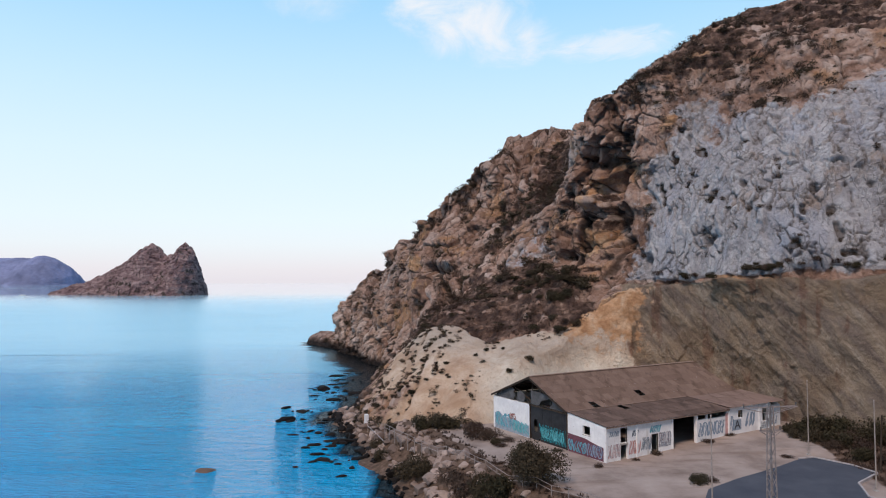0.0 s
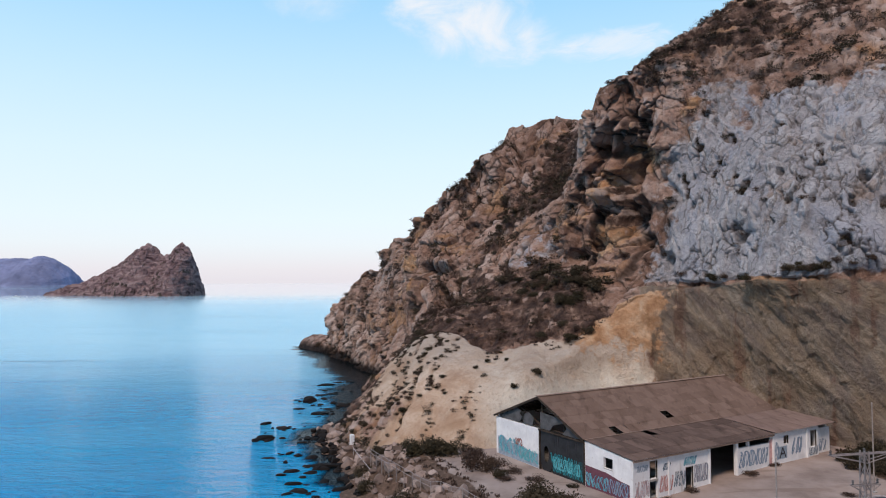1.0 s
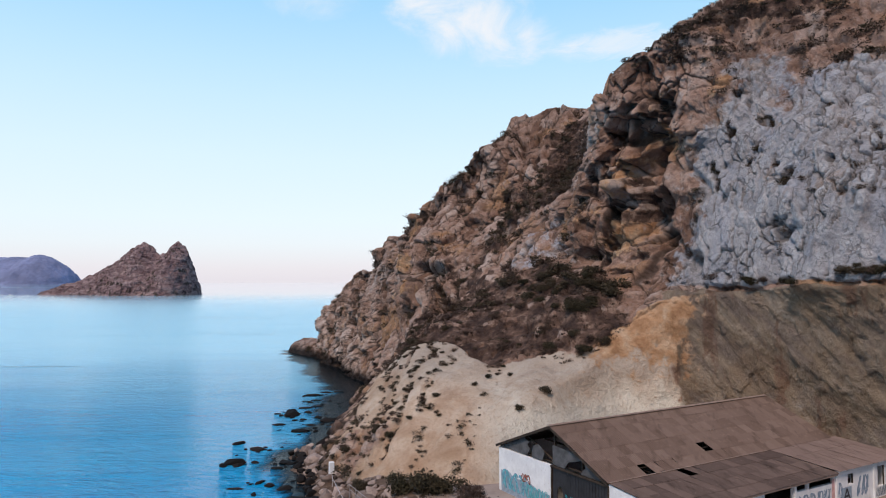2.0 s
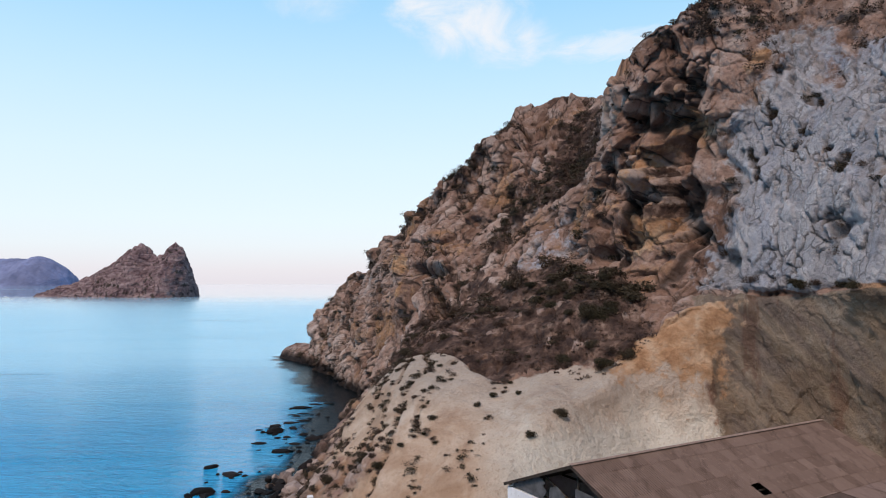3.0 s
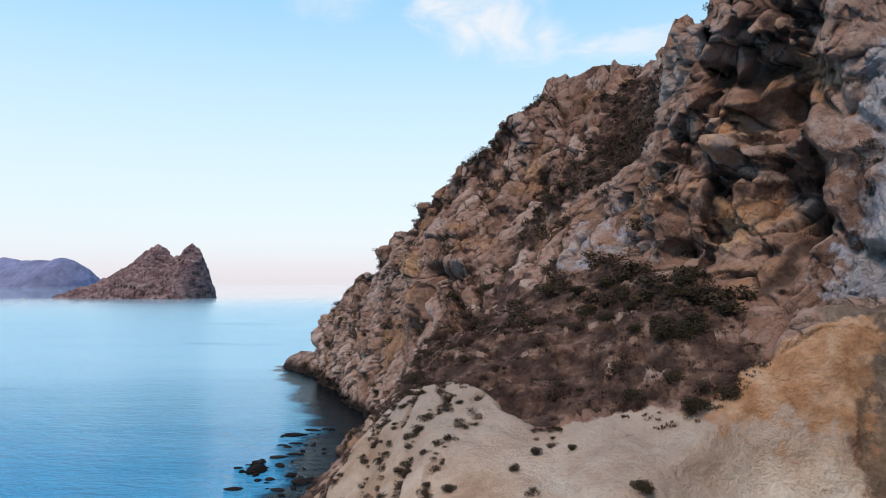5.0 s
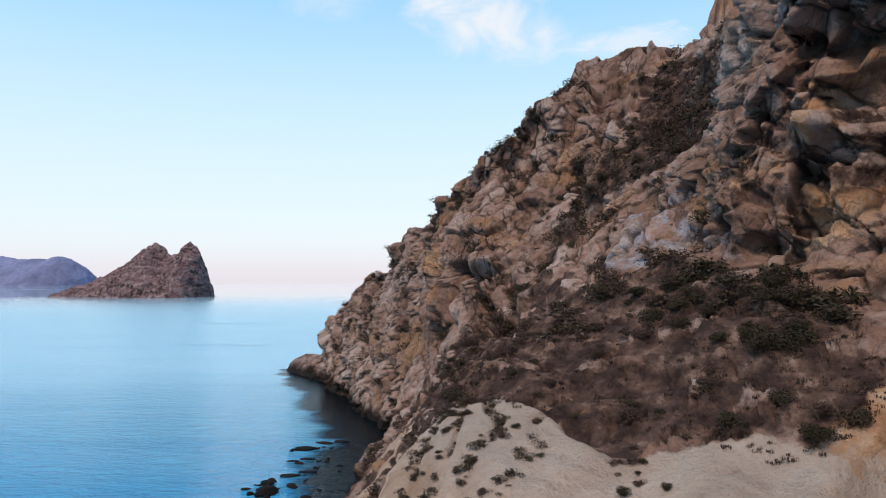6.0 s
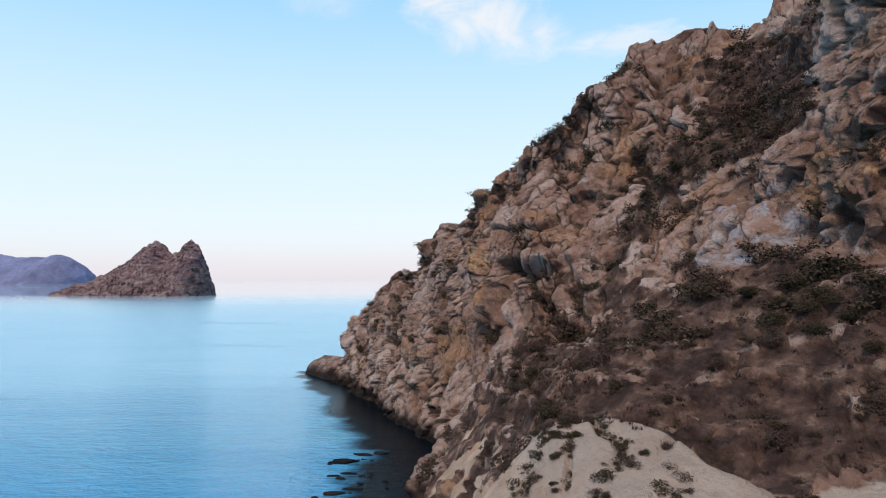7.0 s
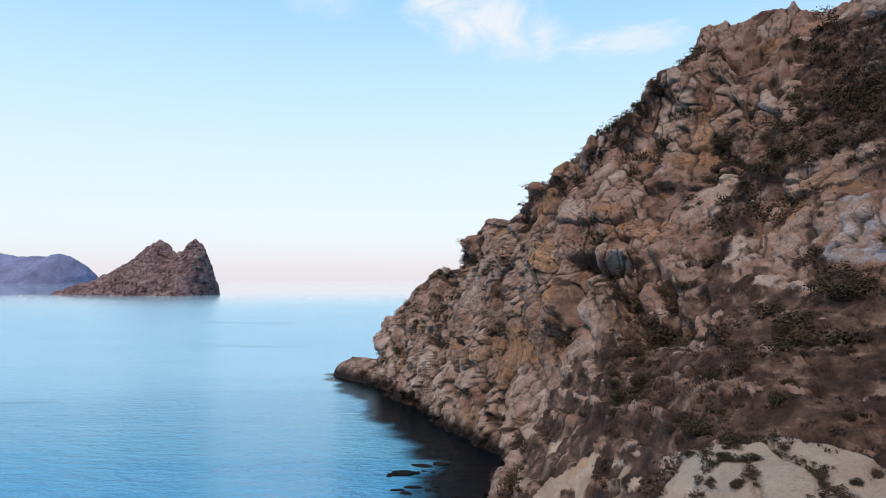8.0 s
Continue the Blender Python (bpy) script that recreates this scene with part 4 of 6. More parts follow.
tagged(massif("island", (-686, 1167), (-413, 1115), [(0, 1), (0.03, 8), (0.08, 13), (0.2, 19), (0.27, 24), (0.42, 42), (0.55, 62), (0.6, 73), (0.65, 82), (0.695, 87), (0.735, 83),
       (0.77, 70), (0.795, 66), (0.83, 69), (0.87, 77), (0.905, 86), (0.918, 88), (0.94, 83), (0.96, 75), (0.975, 62), (0.988, 44), (0.998, 22), (1.004, 0)], 58, 1.5, M_ISLAND, 420, 130, 2.3, 91),
       "reddish-brown rocky island with two peaks in the sea", "island", kind="structure")
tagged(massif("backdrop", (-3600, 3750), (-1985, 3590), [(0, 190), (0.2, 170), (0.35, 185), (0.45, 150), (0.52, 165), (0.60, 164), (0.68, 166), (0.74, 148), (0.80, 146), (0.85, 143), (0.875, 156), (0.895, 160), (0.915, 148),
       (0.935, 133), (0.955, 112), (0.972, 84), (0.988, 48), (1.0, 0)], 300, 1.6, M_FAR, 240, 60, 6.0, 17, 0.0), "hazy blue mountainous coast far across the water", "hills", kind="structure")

# ---- the derelict warehouse ----
W = thing("warehouse", "derelict white warehouse with a rusty brown sheet roof and graffiti", "warehouse", m=pose(17.1, 78.2, 4.5, 0, 0, 31))
EAVE, RIDGE, LOW = 4.4, 7.55, 3.8
U1, VL, VR, V1 = 30.0, 6.2, 13.3, 21.2


def wall(name, axis, off, c0, c1, top, holes, thick, mat, label=""):
    """A wall along axis 'u' (at v = off) or 'v' (at u = off) from c0 to c1, topped by top(c), with openings (c0, c1, z0, z1); thick inwards."""
    bm = bmesh.new()
    cuts = sorted({c0, c1, *[h[0] for h in holes], *[h[1] for h in holes]} | ({VR} if top(c0) != top(c1) and c0 < VR < c1 else set()))
    for a, b in zip(cuts[:-1], cuts[1:]):
        inside = sorted((h[2], h[3]) for h in holes if h[0] <= a + 1e-6 and h[1] >= b - 1e-6)
        z = -0.8
        spans = []
        for lo, hi in inside:
            if lo > z:
                spans.append((z, lo, lo))
            z = hi
        spans.append((z, top(a), top(b)))
        for lo, ta, tb in spans:
            if min(ta, tb) - lo < 0.02:
                continue
            q = [(a, lo), (b, lo), (b, tb), (a, ta)]
            if axis == "u":
                add_prism(bm, [(c, off, z_) for c, z_ in q], (0, thick, 0))
            else:
                add_prism(bm, [(off, c, z_) for c, z_ in q], (thick, 0, 0))
    bmesh.ops.remove_doubles(bm, verts=bm.verts, dist=0.0005)
    bmesh.ops.recalc_face_normals(bm, faces=bm.faces)
    return part(name, bm, mat, W, label)


def roofline(v):
    return EAVE + (RIDGE - EAVE) * (1 - abs(v - VR) / (V1 - VR if v > VR else VR - VL))


front = wall("wall", "u", 0.0, 0.0, 14.5, lambda c: LOW - 0.02, [(2.24, 3.3, -0.8, 1.55), (2.24, 3.3, 1.78, 3.42), (7.03, 8.15, -0.8, 2.22), (10.5, 14.45, -0.8, 3.62)], 0.28, M_PLASTER)
front2 = wall("wall", "u", 0.0, 14.5, 20.3, lambda c: LOW - 0.02, [(14.6, 16.4, 3.0, 3.66), (16.6, 20.1, 2.95, 3.66)], 0.28, M_PLASTER)
annex = wall("wall", "u", -0.06, 20.3, 28.5, lambda c: 3.86, [(22.2, 23.1, 2.5, 3.42), (27.0, 28.2, 1.6, 3.42)], 0.3, M_PLASTER)
end_block = wall("wall", "u", 0.35, 28.5, 31.3, lambda c: 3.35, [], 0.3, M_PLASTER)
wall("wall", "v", 31.0, 0.65, 6.0, lambda c: 3.5, [], 0.3, M_PLASTER)
gable_white = wall("wall", "v", 0.0, VR, V1, lambda c: 4.15, [], 0.28, M_PLASTER)
lean_side = wall("wall", "v", 0.0, 0.28, VL, lambda c: LOW + (EAVE - LOW) * c / VL - 0.06, [(2.4, 3.6, 2.35, 3.35)], 0.28, M_PLASTER)
wall("wall", "u", V1 - 0.28, 0.28, U1, lambda c: EAVE - 0.05, [], 0.28, M_PLASTER)
wall("wall", "v", U1 - 0.28, VL, V1 - 0.28, lambda c: roofline(c) - 0.06, [], 0.28, M_PLASTER)
part("floor", box((0.3, 0.3, -0.2), (U1 - 0.3, V1 - 0.3, 0.06)), M_CONCRETE, W)
part("lintel", box((2.2, -0.04, 1.56), (3.34, 0.24, 1.77), 0.02), M_CONCRETE, W)
for c0, c1, z0, z1, off in ((2.24, 3.3, 1.78, 3.42, 0.0), (7.03, 8.15, 0.0, 2.22, 0.0), (22.2, 23.1, 2.5, 3.42, -0.06), (27.0, 28.2, 1.6, 3.42, -0.06)):
    bm = bmesh.new()
    for a, b in (((c0, z0), (c0 + 0.07, z1)), ((c1 - 0.07, z0), (c1, z1)), ((c0 + 0.07, z1 - 0.07), (c1 - 0.07, z1))):
        add_box(bm, (a[0], off + 0.06, a[1]), (b[0], off + 0.16, b[1]))
    part("frame", bm, M_TIMBER, W, "dark empty frame")
for k, u in enumerate((0.0, 4.6, 10.3, 14.5, 20.3, 26.2)):
    part("pilaster", box((u + 0.0, -0.1 if u < 20 else -0.18, -0.6), (u + 0.22, -0.003 if u < 20 else -0.063, LOW - 0.1), 0.015), M_PLASTER, W)
part("window_frame", box((-0.03, 2.34, 2.28), (0.0, 3.66, 2.35), 0.01), M_CONCRETE, W)

# big dark sliding door with a torn opening
bm = bmesh.new()
ring = [(12.15 + 0.42 * math.cos(t), 1.75 + 0.85 * math.sin(t)) for t in [2 * math.pi * k / 14 for k in range(14)]]
outer = []
for y, z in ring:
    dy, dz = y - 12.15, z - 1.75
    k = min((0.95 if dy > 0 else 1.0) / max(abs(dy), 1e-6), (2.3 if dz > 0 else 1.72) / max(abs(dz), 1e-6))
    outer.append((12.15 + dy * k, 1.75 + dz * k))
vi = [[bm.verts.new((x, y, z)) for y, z in lst] for x in (0.06, 0.12) for lst in (ring, outer)]
for k in range(14):
    j = (k + 1) % 14
    bm.faces.new((vi[0][k], vi[0][j], vi[1][j], vi[1][k]))
    bm.faces.new((vi[2][j], vi[2][k], vi[3][k], vi[3][j]))
    bm.faces.new((vi[0][j], vi[0][k], vi[2][k], vi[2][j]))
part("door_leaf", bm, M_DARK, W, "black steel door leaf with a hole torn in it")
bm = box((0.06, VL + 0.05, 0.0), (0.12, 11.15, 4.02))
for k in range(14):
    add_box(bm, (0.035, VL + 0.2 + k * 0.34, 0.05), (0.06, VL + 0.24 + k * 0.34, 3.98))
part("door_leaf", bm, M_DARK, W, "black ribbed steel door leaf")
part("door_rail", box((-0.12, VL - 0.05, 4.05), (0.1, VR, 4.22), 0.02), M_TIMBER, W)
part("door_post", box((-0.1, VL - 0.06, -0.3), (0.06, VL + 0.06, 4.05), 0.01), M_TIMBER, W)
part("door_post", box((-0.04, VR - 0.14, -0.3), (0.2, VR - 0.003, 4.05), 0.01), M_TIMBER, W)

# gable: bare truss, torn panels
bm = bmesh.new()
for a, b in (((V1 - 0.1, EAVE), (VR, RIDGE - 0.1)), ((VL + 0.1, EAVE), (VR, RIDGE - 0.1)), ((VL, 4.3), (V1, 4.3)), ((VR, 4.3), (VR, RIDGE - 0.1)), ((VR, 4.4), (17.2, 5.9)), ((VR, 4.4), (9.7, 5.9)),
             ((17.2, 4.3), (17.2, 5.9)), ((9.7, 4.3), (9.7, 5.9))):
    add_bar(bm, (0.5, a[0], a[1]), (0.5, b[0], b[1]), 0.09, 4)
truss = part("truss", bm, M_TIMBER, W)
for u in (5, 10, 15, 20, 25):
    t2 = new("truss", truss.data)
    t2.parent = W
    t2.location = (u, 0, 0)
for k in range(9):
    f = k / 8
    for s in (0, 1):
        v = VR + (V1 - 0.2 - VR) * f if s else VR + (VL + 0.2 - VR) * f
        z = roofline(v) - 0.14
        part("purlin", box((0.02, v - 0.05, z - 0.08), (U1 - 0.05, v + 0.05, z)), M_TIMBER, W)
for pts in ([(20.7, 4.25), (16.9, 4.25), (16.4, 4.9), (16.9, 5.25), (16.5, 5.5), (17.4, 5.8), (20.4, 4.6)],
            [(16.2, 4.25), (14.6, 4.25), (14.3, 5.1), (15.2, 5.6), (16.0, 5.3)],
            [(13.2, 4.25), (11.6, 4.25), (11.1, 4.9), (9.7, 5.3), (9.2, 5.75), (13.2, 5.95)],
            [(9.6, 4.25), (6.6, 4.25), (6.6, 4.42), (9.2, 5.5), (9.0, 4.9)]):
    bm = bmesh.new()
    add_prism(bm, [(0.12, y, z) for y, z in pts], (0.03, 0, 0))
    bmesh.ops.recalc_face_normals(bm, faces=bm.faces)
    part("gable_panel", bm, M_PANEL, W, "torn grey fibre-cement panel")
for a, b in (((VR, RIDGE + 0.05), (V1 + 0.25, EAVE - 0.05)), ((VR, RIDGE + 0.05), (VL - 0.1, EAVE - 0.05))):
    bm = bmesh.new()
    add_prism(bm, [(-0.22, a[0], a[1]), (-0.22, b[0], b[1]), (-0.22, b[0], b[1] - 0.22), (-0.22, a[0], a[1] - 0.22)], (0.06, 0, 0))
    bmesh.ops.recalc_face_normals(bm, faces=bm.faces)
    part("barge_board", bm, M_TIMBER, W)


# sheets of the roof, each a corrugated piece of its own
def sheet_mesh(name, width, length, mat):
    me = bpy.data.meshes.new(name)
    n = 20
    vs, fs = [], []
    for k in range(n + 1):
        x = width * k / n
        z = 0.03 * math.cos(2 * math.pi * k / 4)
        vs += [(x, 0, z), (x, length, z)]
    for k in range(n):
        fs.append((2 * k, 2 * k + 2, 2 * k + 3, 2 * k + 1))
    me.from_pydata(vs, [], fs)
    me.materials.append(mat)
    return me


def sheet_roof(u0, u1, v0, z0, v1, z1, ncol, nrow, mat, missing, seed, slip=()):
    rnd = random.Random(seed)
    length = math.hypot(v1 - v0, z1 - z0)
    tilt = math.degrees(math.atan2(z1 - z0, v1 - v0))
    w, l = (u1 - u0) / ncol, length / nrow
    shared = sheet_mesh("roof_sheet", w * 1.04, l * 1.07, mat)
    for c in range(ncol):
        for r in range(nrow):
            if (c, r) in missing:
                continue
            f = r / nrow
            ob = new("roof_sheet", shared)
            ob.parent = W
            turn = rnd.uniform(-0.5, 0.5) + (rnd.uniform(4, 11) if (c, r) in slip else 0)
            ob.matrix_basis = pose(u0 + c * w, v0 + (v1 - v0) * f - 0.02, z0 + (z1 - z0) * f + 0.02 + 0.012 * ((nrow - r) % 2) + 0.008 * (c % 2) + rnd.uniform(0, 0.012), tilt - 0.5, 0, 0) @ pose(0, 0, 0, 0, 0, turn)


sheet_roof(-0.25, U1 + 0.3, VL - 0.12, EAVE + 0.02, VR, RIDGE + 0.03, 28, 6, M_ROOF, {(4, 0), (12, 1)}, 3, {(5, 0), (7, 0), (13, 0)})
sheet_roof(-0.12, 20.35, -0.35, LOW + 0.02, VL - 0.1, EAVE - 0.02, 19, 4, M_ROOF_DARK, {(7, 3)}, 4, {(6, 2), (8, 3), (11, 1)})
sheet_roof(20.36, 31.2, -0.42, 3.93, VL - 0.1, EAVE + 0.0, 10, 3, M_ROOF_PALE, set(), 5)
bm = bmesh.new()
add_prism(bm, [(-0.25, VR, RIDGE + 0.03), (U1 + 0.3, VR, RIDGE + 0.03), (U1 + 0.3, V1 + 0.3, EAVE - 0.08), (-0.25, V1 + 0.3, EAVE - 0.08)], (0, 0, 0.04))
bmesh.ops.recalc_face_normals(bm, faces=bm.faces)
part("rear_roof", bm, M_ROOF, W)
n = 14
for k in range(n):
    a, b = -0.3 + (U1 + 0.6) * k / n, -0.3 + (U1 + 0.6) * (k + 1) / n - 0.03
    bm = bmesh.new()
    for t0, t1 in ((-0.2, -0.07), (-0.07, 0.07), (0.07, 0.2)):
        z = lambda t: RIDGE + 0.17 - abs(t) * 0.42
        add_prism(bm, [(a, VR + t0, z(t0)), (b, VR + t0, z(t0)), (b, VR + t1, z(t1)), (a, VR + t1, z(t1))], (0, 0, 0.03))
    bmesh.ops.recalc_face_normals(bm, faces=bm.faces)
    part("ridge_cap", bm, M_CAP, W, "pale ridge capping")
part("fascia", box((-0.1, -0.32, LOW - 0.16), (20.3, -0.26, LOW + 0.0), 0.01), M_CAP, W)
part("flashing", box((0, VL - 0.16, EAVE + 0.03), (20.0, VL - 0.02, EAVE + 0.075), 0.01), M_CAP, W)
part("verge", box((31.15, -0.45, 3.86), (31.25, VL, 4.02), 0.01), M_TIMBER, W)


# sprayed paint: loops and strokes on the walls, unreadable
def paint_mat(name, colour):
    return plain_mat(name, colour, 0.6, 0.2, 3.0)


P_TEAL, P_AQUA, P_BLUE, P_GREY = paint_mat("teal_paint", (0.02, 0.30, 0.36)), paint_mat("aqua_paint", (0.16, 0.52, 0.58)), paint_mat("blue_paint", (0.05, 0.16, 0.34)), paint_mat("grey_blue_paint", (0.30, 0.37, 0.45))
P_PINK, P_RED, P_PURPLE, P_INK = paint_mat("pink_paint", (0.62, 0.36, 0.34)), paint_mat("red_paint", (0.50, 0.16, 0.12)), paint_mat("purple_paint", (0.15, 0.05, 0.075)), paint_mat("black_paint", (0.025, 0.025, 0.035))


def ribbon(bm, pts, width, place):
    for k in range(len(pts) - 1):
        (x0, z0), (x1, z1) = pts[k], pts[k + 1]
        d = math.hypot(x1 - x0, z1 - z0) or 1
        nx, nz = -(z1 - z0) / d * width / 2, (x1 - x0) / d * width / 2
        ex, ez = (x1 - x0) / d * width * 0.2, (z1 - z0) / d * width * 0.2
        bm.faces.new([bm.verts.new(place(x, z)) for x, z in ((x0 - nx - ex, z0 - nz - ez), (x1 - nx + ex, z1 - nz + ez), (x1 + nx + ex, z1 + nz + ez), (x0 + nx - ex, z0 + nz - ez))])


def graffito(parent, axis, off, c0, c1, z0, z1, fill, line, glyphs, seed, out=-1):
    """A tag of swollen loops between c0..c1 and z0..z1 on a wall, with outlines of another colour."""
    rnd = random.Random(seed)
    glyphs = math.ceil(glyphs * 1.4)
    w, h = (c1 - c0) / glyphs, z1 - z0
    for g in range(glyphs):
        cx = c0 + (g + 0.5) * w
        fills, lines = bmesh.new(), bmesh.new()
        for layer in range(2):
            pts = []
            turns, ph = rnd.choice((0.7, 0.9, 1.1)), rnd.uniform(0, 6.28)
            fx, fz = rnd.uniform(0.8, 1.6), rnd.uniform(0.6, 1.5)
            for k in range(23):
                t = turns * 2 * math.pi * k / 22
                pts.append((cx + w * (0.5, 0.3)[layer] * math.sin(fx * t + ph) , z0 + h * (0.5 + 0.42 * math.cos(fz * t + ph * 0.7))))
            wid = min(w, h) * (0.13, 0.07)[layer]
            place = (lambda d: (lambda x, z: (x, off + out * d, z)) if axis == "u" else (lambda x, z: (off + out * d, x, z)))
            ribbon(lines, pts, wid * 1.9, place(0.006 + 0.003 * layer + 0.0005 * g))
            ribbon(fills, pts, wid, place(0.014 + 0.003 * layer + 0.0005 * g))
        part("graffiti", lines, line, parent, "sprayed outline")
        part("graffiti", fills, fill, parent, "sprayed swollen letter, unreadable")


def patch(parent, axis, off, outline, mat, d=0.004):
    bm = bmesh.new()
    bm.faces.new([bm.verts.new((c, off - d, z) if axis == "u" else (off - d, c, z)) for c, z in outline])
    part("paint_patch", bm, mat, parent)


patch(gable_white, "v", 0.0, [(13.4, 0.02), (20.8, 0.02), (20.9, 2.0), (19.8, 2.2), (18.6, 1.7), (16.5, 1.9), (15.0, 1.5), (13.4, 1.5)], P_GREY)
graffito(gable_white, "v", 0.0, 13.5, 16.8, 0.25, 1.75, P_AQUA, P_TEAL, 4, 1)
graffito(gable_white, "v", 0.0, 16.6, 20.6, 0.35, 2.3, P_AQUA, P_BLUE, 4, 2)
graffito(gable_white, "v", 0.0, 16.3, 17.6, 1.7, 2.5, P_RED, P_INK, 1, 3)
graffito(W, "v", 0.035, 6.5, 11.4, 0.1, 2.3, P_TEAL, P_INK, 6, 4)
graffito(W, "v", 0.02, 6.9, 11.0, 0.5, 1.9, P_AQUA, P_TEAL, 7, 5)
patch(lean_side, "v", 0.0, [(0.3, 0.0), (6.1, 0.0), (6.1, 2.05), (3.2, 1.95), (1.4, 1.6), (0.3, 1.5)], P_PURPLE)
graffito(lean_side, "v", 0.0, 0.5, 3.2, 0.1, 1.6, P_GREY, P_BLUE, 4, 6)
graffito(lean_side, "v", 0.0, 3.0, 6.0, 0.1, 1.5, P_AQUA, P_BLUE, 4, 7)
graffito(front, "u", 0.0, 0.35, 2.15, 0.2, 1.9, P_PINK, P_GREY, 3, 8)
graffito(front, "u", 0.0, 0.6, 2.0, 2.6, 3.2, P_GREY, P_GREY, 3, 9)
graffito(front, "u", 0.0, 3.5, 5.3, 0.3, 2.0, P_PINK, P_RED, 3, 10)
graffito(front, "u", 0.0, 4.0, 5.0, 2.3, 3.0, P_GREY, P_INK, 2, 11)
graffito(front, "u", 0.0, 5.4, 7.0, 0.5, 2.1, P_GREY, P_INK, 3, 12)
graffito(front, "u", 0.0, 6.8, 8.6, 2.35, 3.2, P_AQUA, P_BLUE, 3, 13)
graffito(front, "u", 0.0, 8.2, 10.2, 0.5, 2.4, P_GREY, P_PURPLE, 3, 14)
graffito(front2, "u", 0.0, 14.9, 19.6, 0.9, 2.7, P_GREY, P_BLUE, 6, 15)
patch(front2, "u", 0.0, [(19.75, 0.3), (20.28, 0.3), (20.28, 3.4), (19.85, 3.2)], P_PINK)
graffito(annex, "u", -0.06, 20.5, 21.3, 0.9, 3.0, P_GREY, P_BLUE, 1, 16)
graffito(annex, "u", -0.06, 23.6, 25.4, 1.2, 3.1, P_GREY, P_BLUE, 2, 17)
graffito(annex, "u", -0.06, 26.6, 28.3, 0.7, 1.7, P_GREY, P_INK, 4, 18)
graffito(end_block, "u", 0.35, 29.0, 30.6, 0.8, 2.2, P_GREY, P_BLUE, 2, 19)
patch(annex, "u", -0.06, [(21.25, 1.05), (22.75, 1.05), (22.75, 2.35), (21.25, 2.35)], P_GREY, 0.006)
bm = bmesh.new()
for pts in ([(21.5, 1.2), (22.0, 2.2), (22.5, 1.2)], [(21.72, 1.58), (22.28, 1.58)]):
    ribbon(bm, pts, 0.17, lambda x, z: (x, -0.078, z))
part("graffiti", bm, P_INK, annex, "black letter A")


# ---- poles, pylon, fence ----
def lamp_pole(x, y, h):
    ob = thing("lamp_pole", "slim pale metal lighting pole beside the asphalt", "pole", "poles by the road", m=pose(x, y, yard_z(x, y) - 0.05))
    part("base_plate", box((-0.2, -0.2, 0), (0.2, 0.2, 0.12), 0.02), M_CONCRETE, ob)
    bm = bmesh.new()
    add_bar(bm, (0, 0, 0.1), (0, 0, h), 0.07, 10, 0.04)
    part("shaft", bm, M_GALV, ob, smooth=False)
    bm = bmesh.new()
    add_bar(bm, (0, 0, h), (0, 0, h + 0.12), 0.075, 8, 0.03)
    part("cap", bm, M_GALV, ob)
    return ob


lamp_pole(22.4, 62.0, 8.2)
lamp_pole(40.3, 80.9, 8.2)
lamp_pole(39.8, 68.0, 8.3)
ob = thing("wooden_pole", "leaning dark wooden pole among dry scrub", "pole", m=pose(44.3, 74.6, yard_z(44.3, 74.6) - 0.1, 0, 4, 20))
bm = bmesh.new()
add_bar(bm, (0, 0, 0), (0, 0, 5.8), 0.1, 8, 0.07)
part("shaft", bm, M_TIMBER, ob)

py = thing("power_pylon", "grey-pink steel lattice power pylon with a cross-arm", "pylon", m=pose(24.5, 55.7, yard_z(24.5, 55.7) - 0.1, 0, 0, 12))
H, WB, WT = 10.3, 0.30, 0.15


def leg_at(sx, sy, z):
    w = WB + (WT - WB) * z / H
    return (sx * w, sy * w, z)


for sx in (-1, 1):
    for sy in (-1, 1):
        bm = bmesh.new()
        add_bar(bm, leg_at(sx, sy, 0), leg_at(sx, sy, H), 0.045, 4)
        part("leg", bm, M_PYLON, py)
levels = [0.3 + k * 0.77 for k in range(14)]
for k, (za, zb) in enumerate(zip(levels[:-1], levels[1:])):
    for (a, b) in (((-1, -1), (1, -1)), ((1, -1), (1, 1)), ((1, 1), (-1, 1)), ((-1, 1), (-1, -1))):
        bm = bmesh.new()
        p, q = (a, b) if k % 2 else (b, a)
        add_bar(bm, leg_at(*p, za), leg_at(*q, zb), 0.024, 4)
        part("brace", bm, M_PYLON, py)
part("plinth", box((-0.7, -0.7, -0.3), (0.7, 0.7, 0.25), 0.04), M_CONCRETE, py)
for z, half in ((H - 0.15, 2.3), (H - 1.9, 0.9)):
    bm = bmesh.new()
    for sy in (-1, 1):
        add_bar(bm, (-half, sy * 0.12, z), (half, sy * 0.12, z), 0.04, 4)
        add_bar(bm, (-half, sy * 0.12, z), (0, sy * 0.2, z - 0.5), 0.025, 4)
        add_bar(bm, (half, sy * 0.12, z), (0, sy * 0.2, z - 0.5), 0.025, 4)
    arm = part("cross_arm", bm, M_PYLON, py)
    for x in (-half + 0.08, 0, half - 0.08):
        bm = bmesh.new()
        for j in range(3):
            add_bar(bm, (x, 0, z + 0.05 + j * 0.09), (x, 0, z + 0.11 + j * 0.09), 0.07, 8, 0.05)
        part("insulator", bm, M_PANEL, arm)

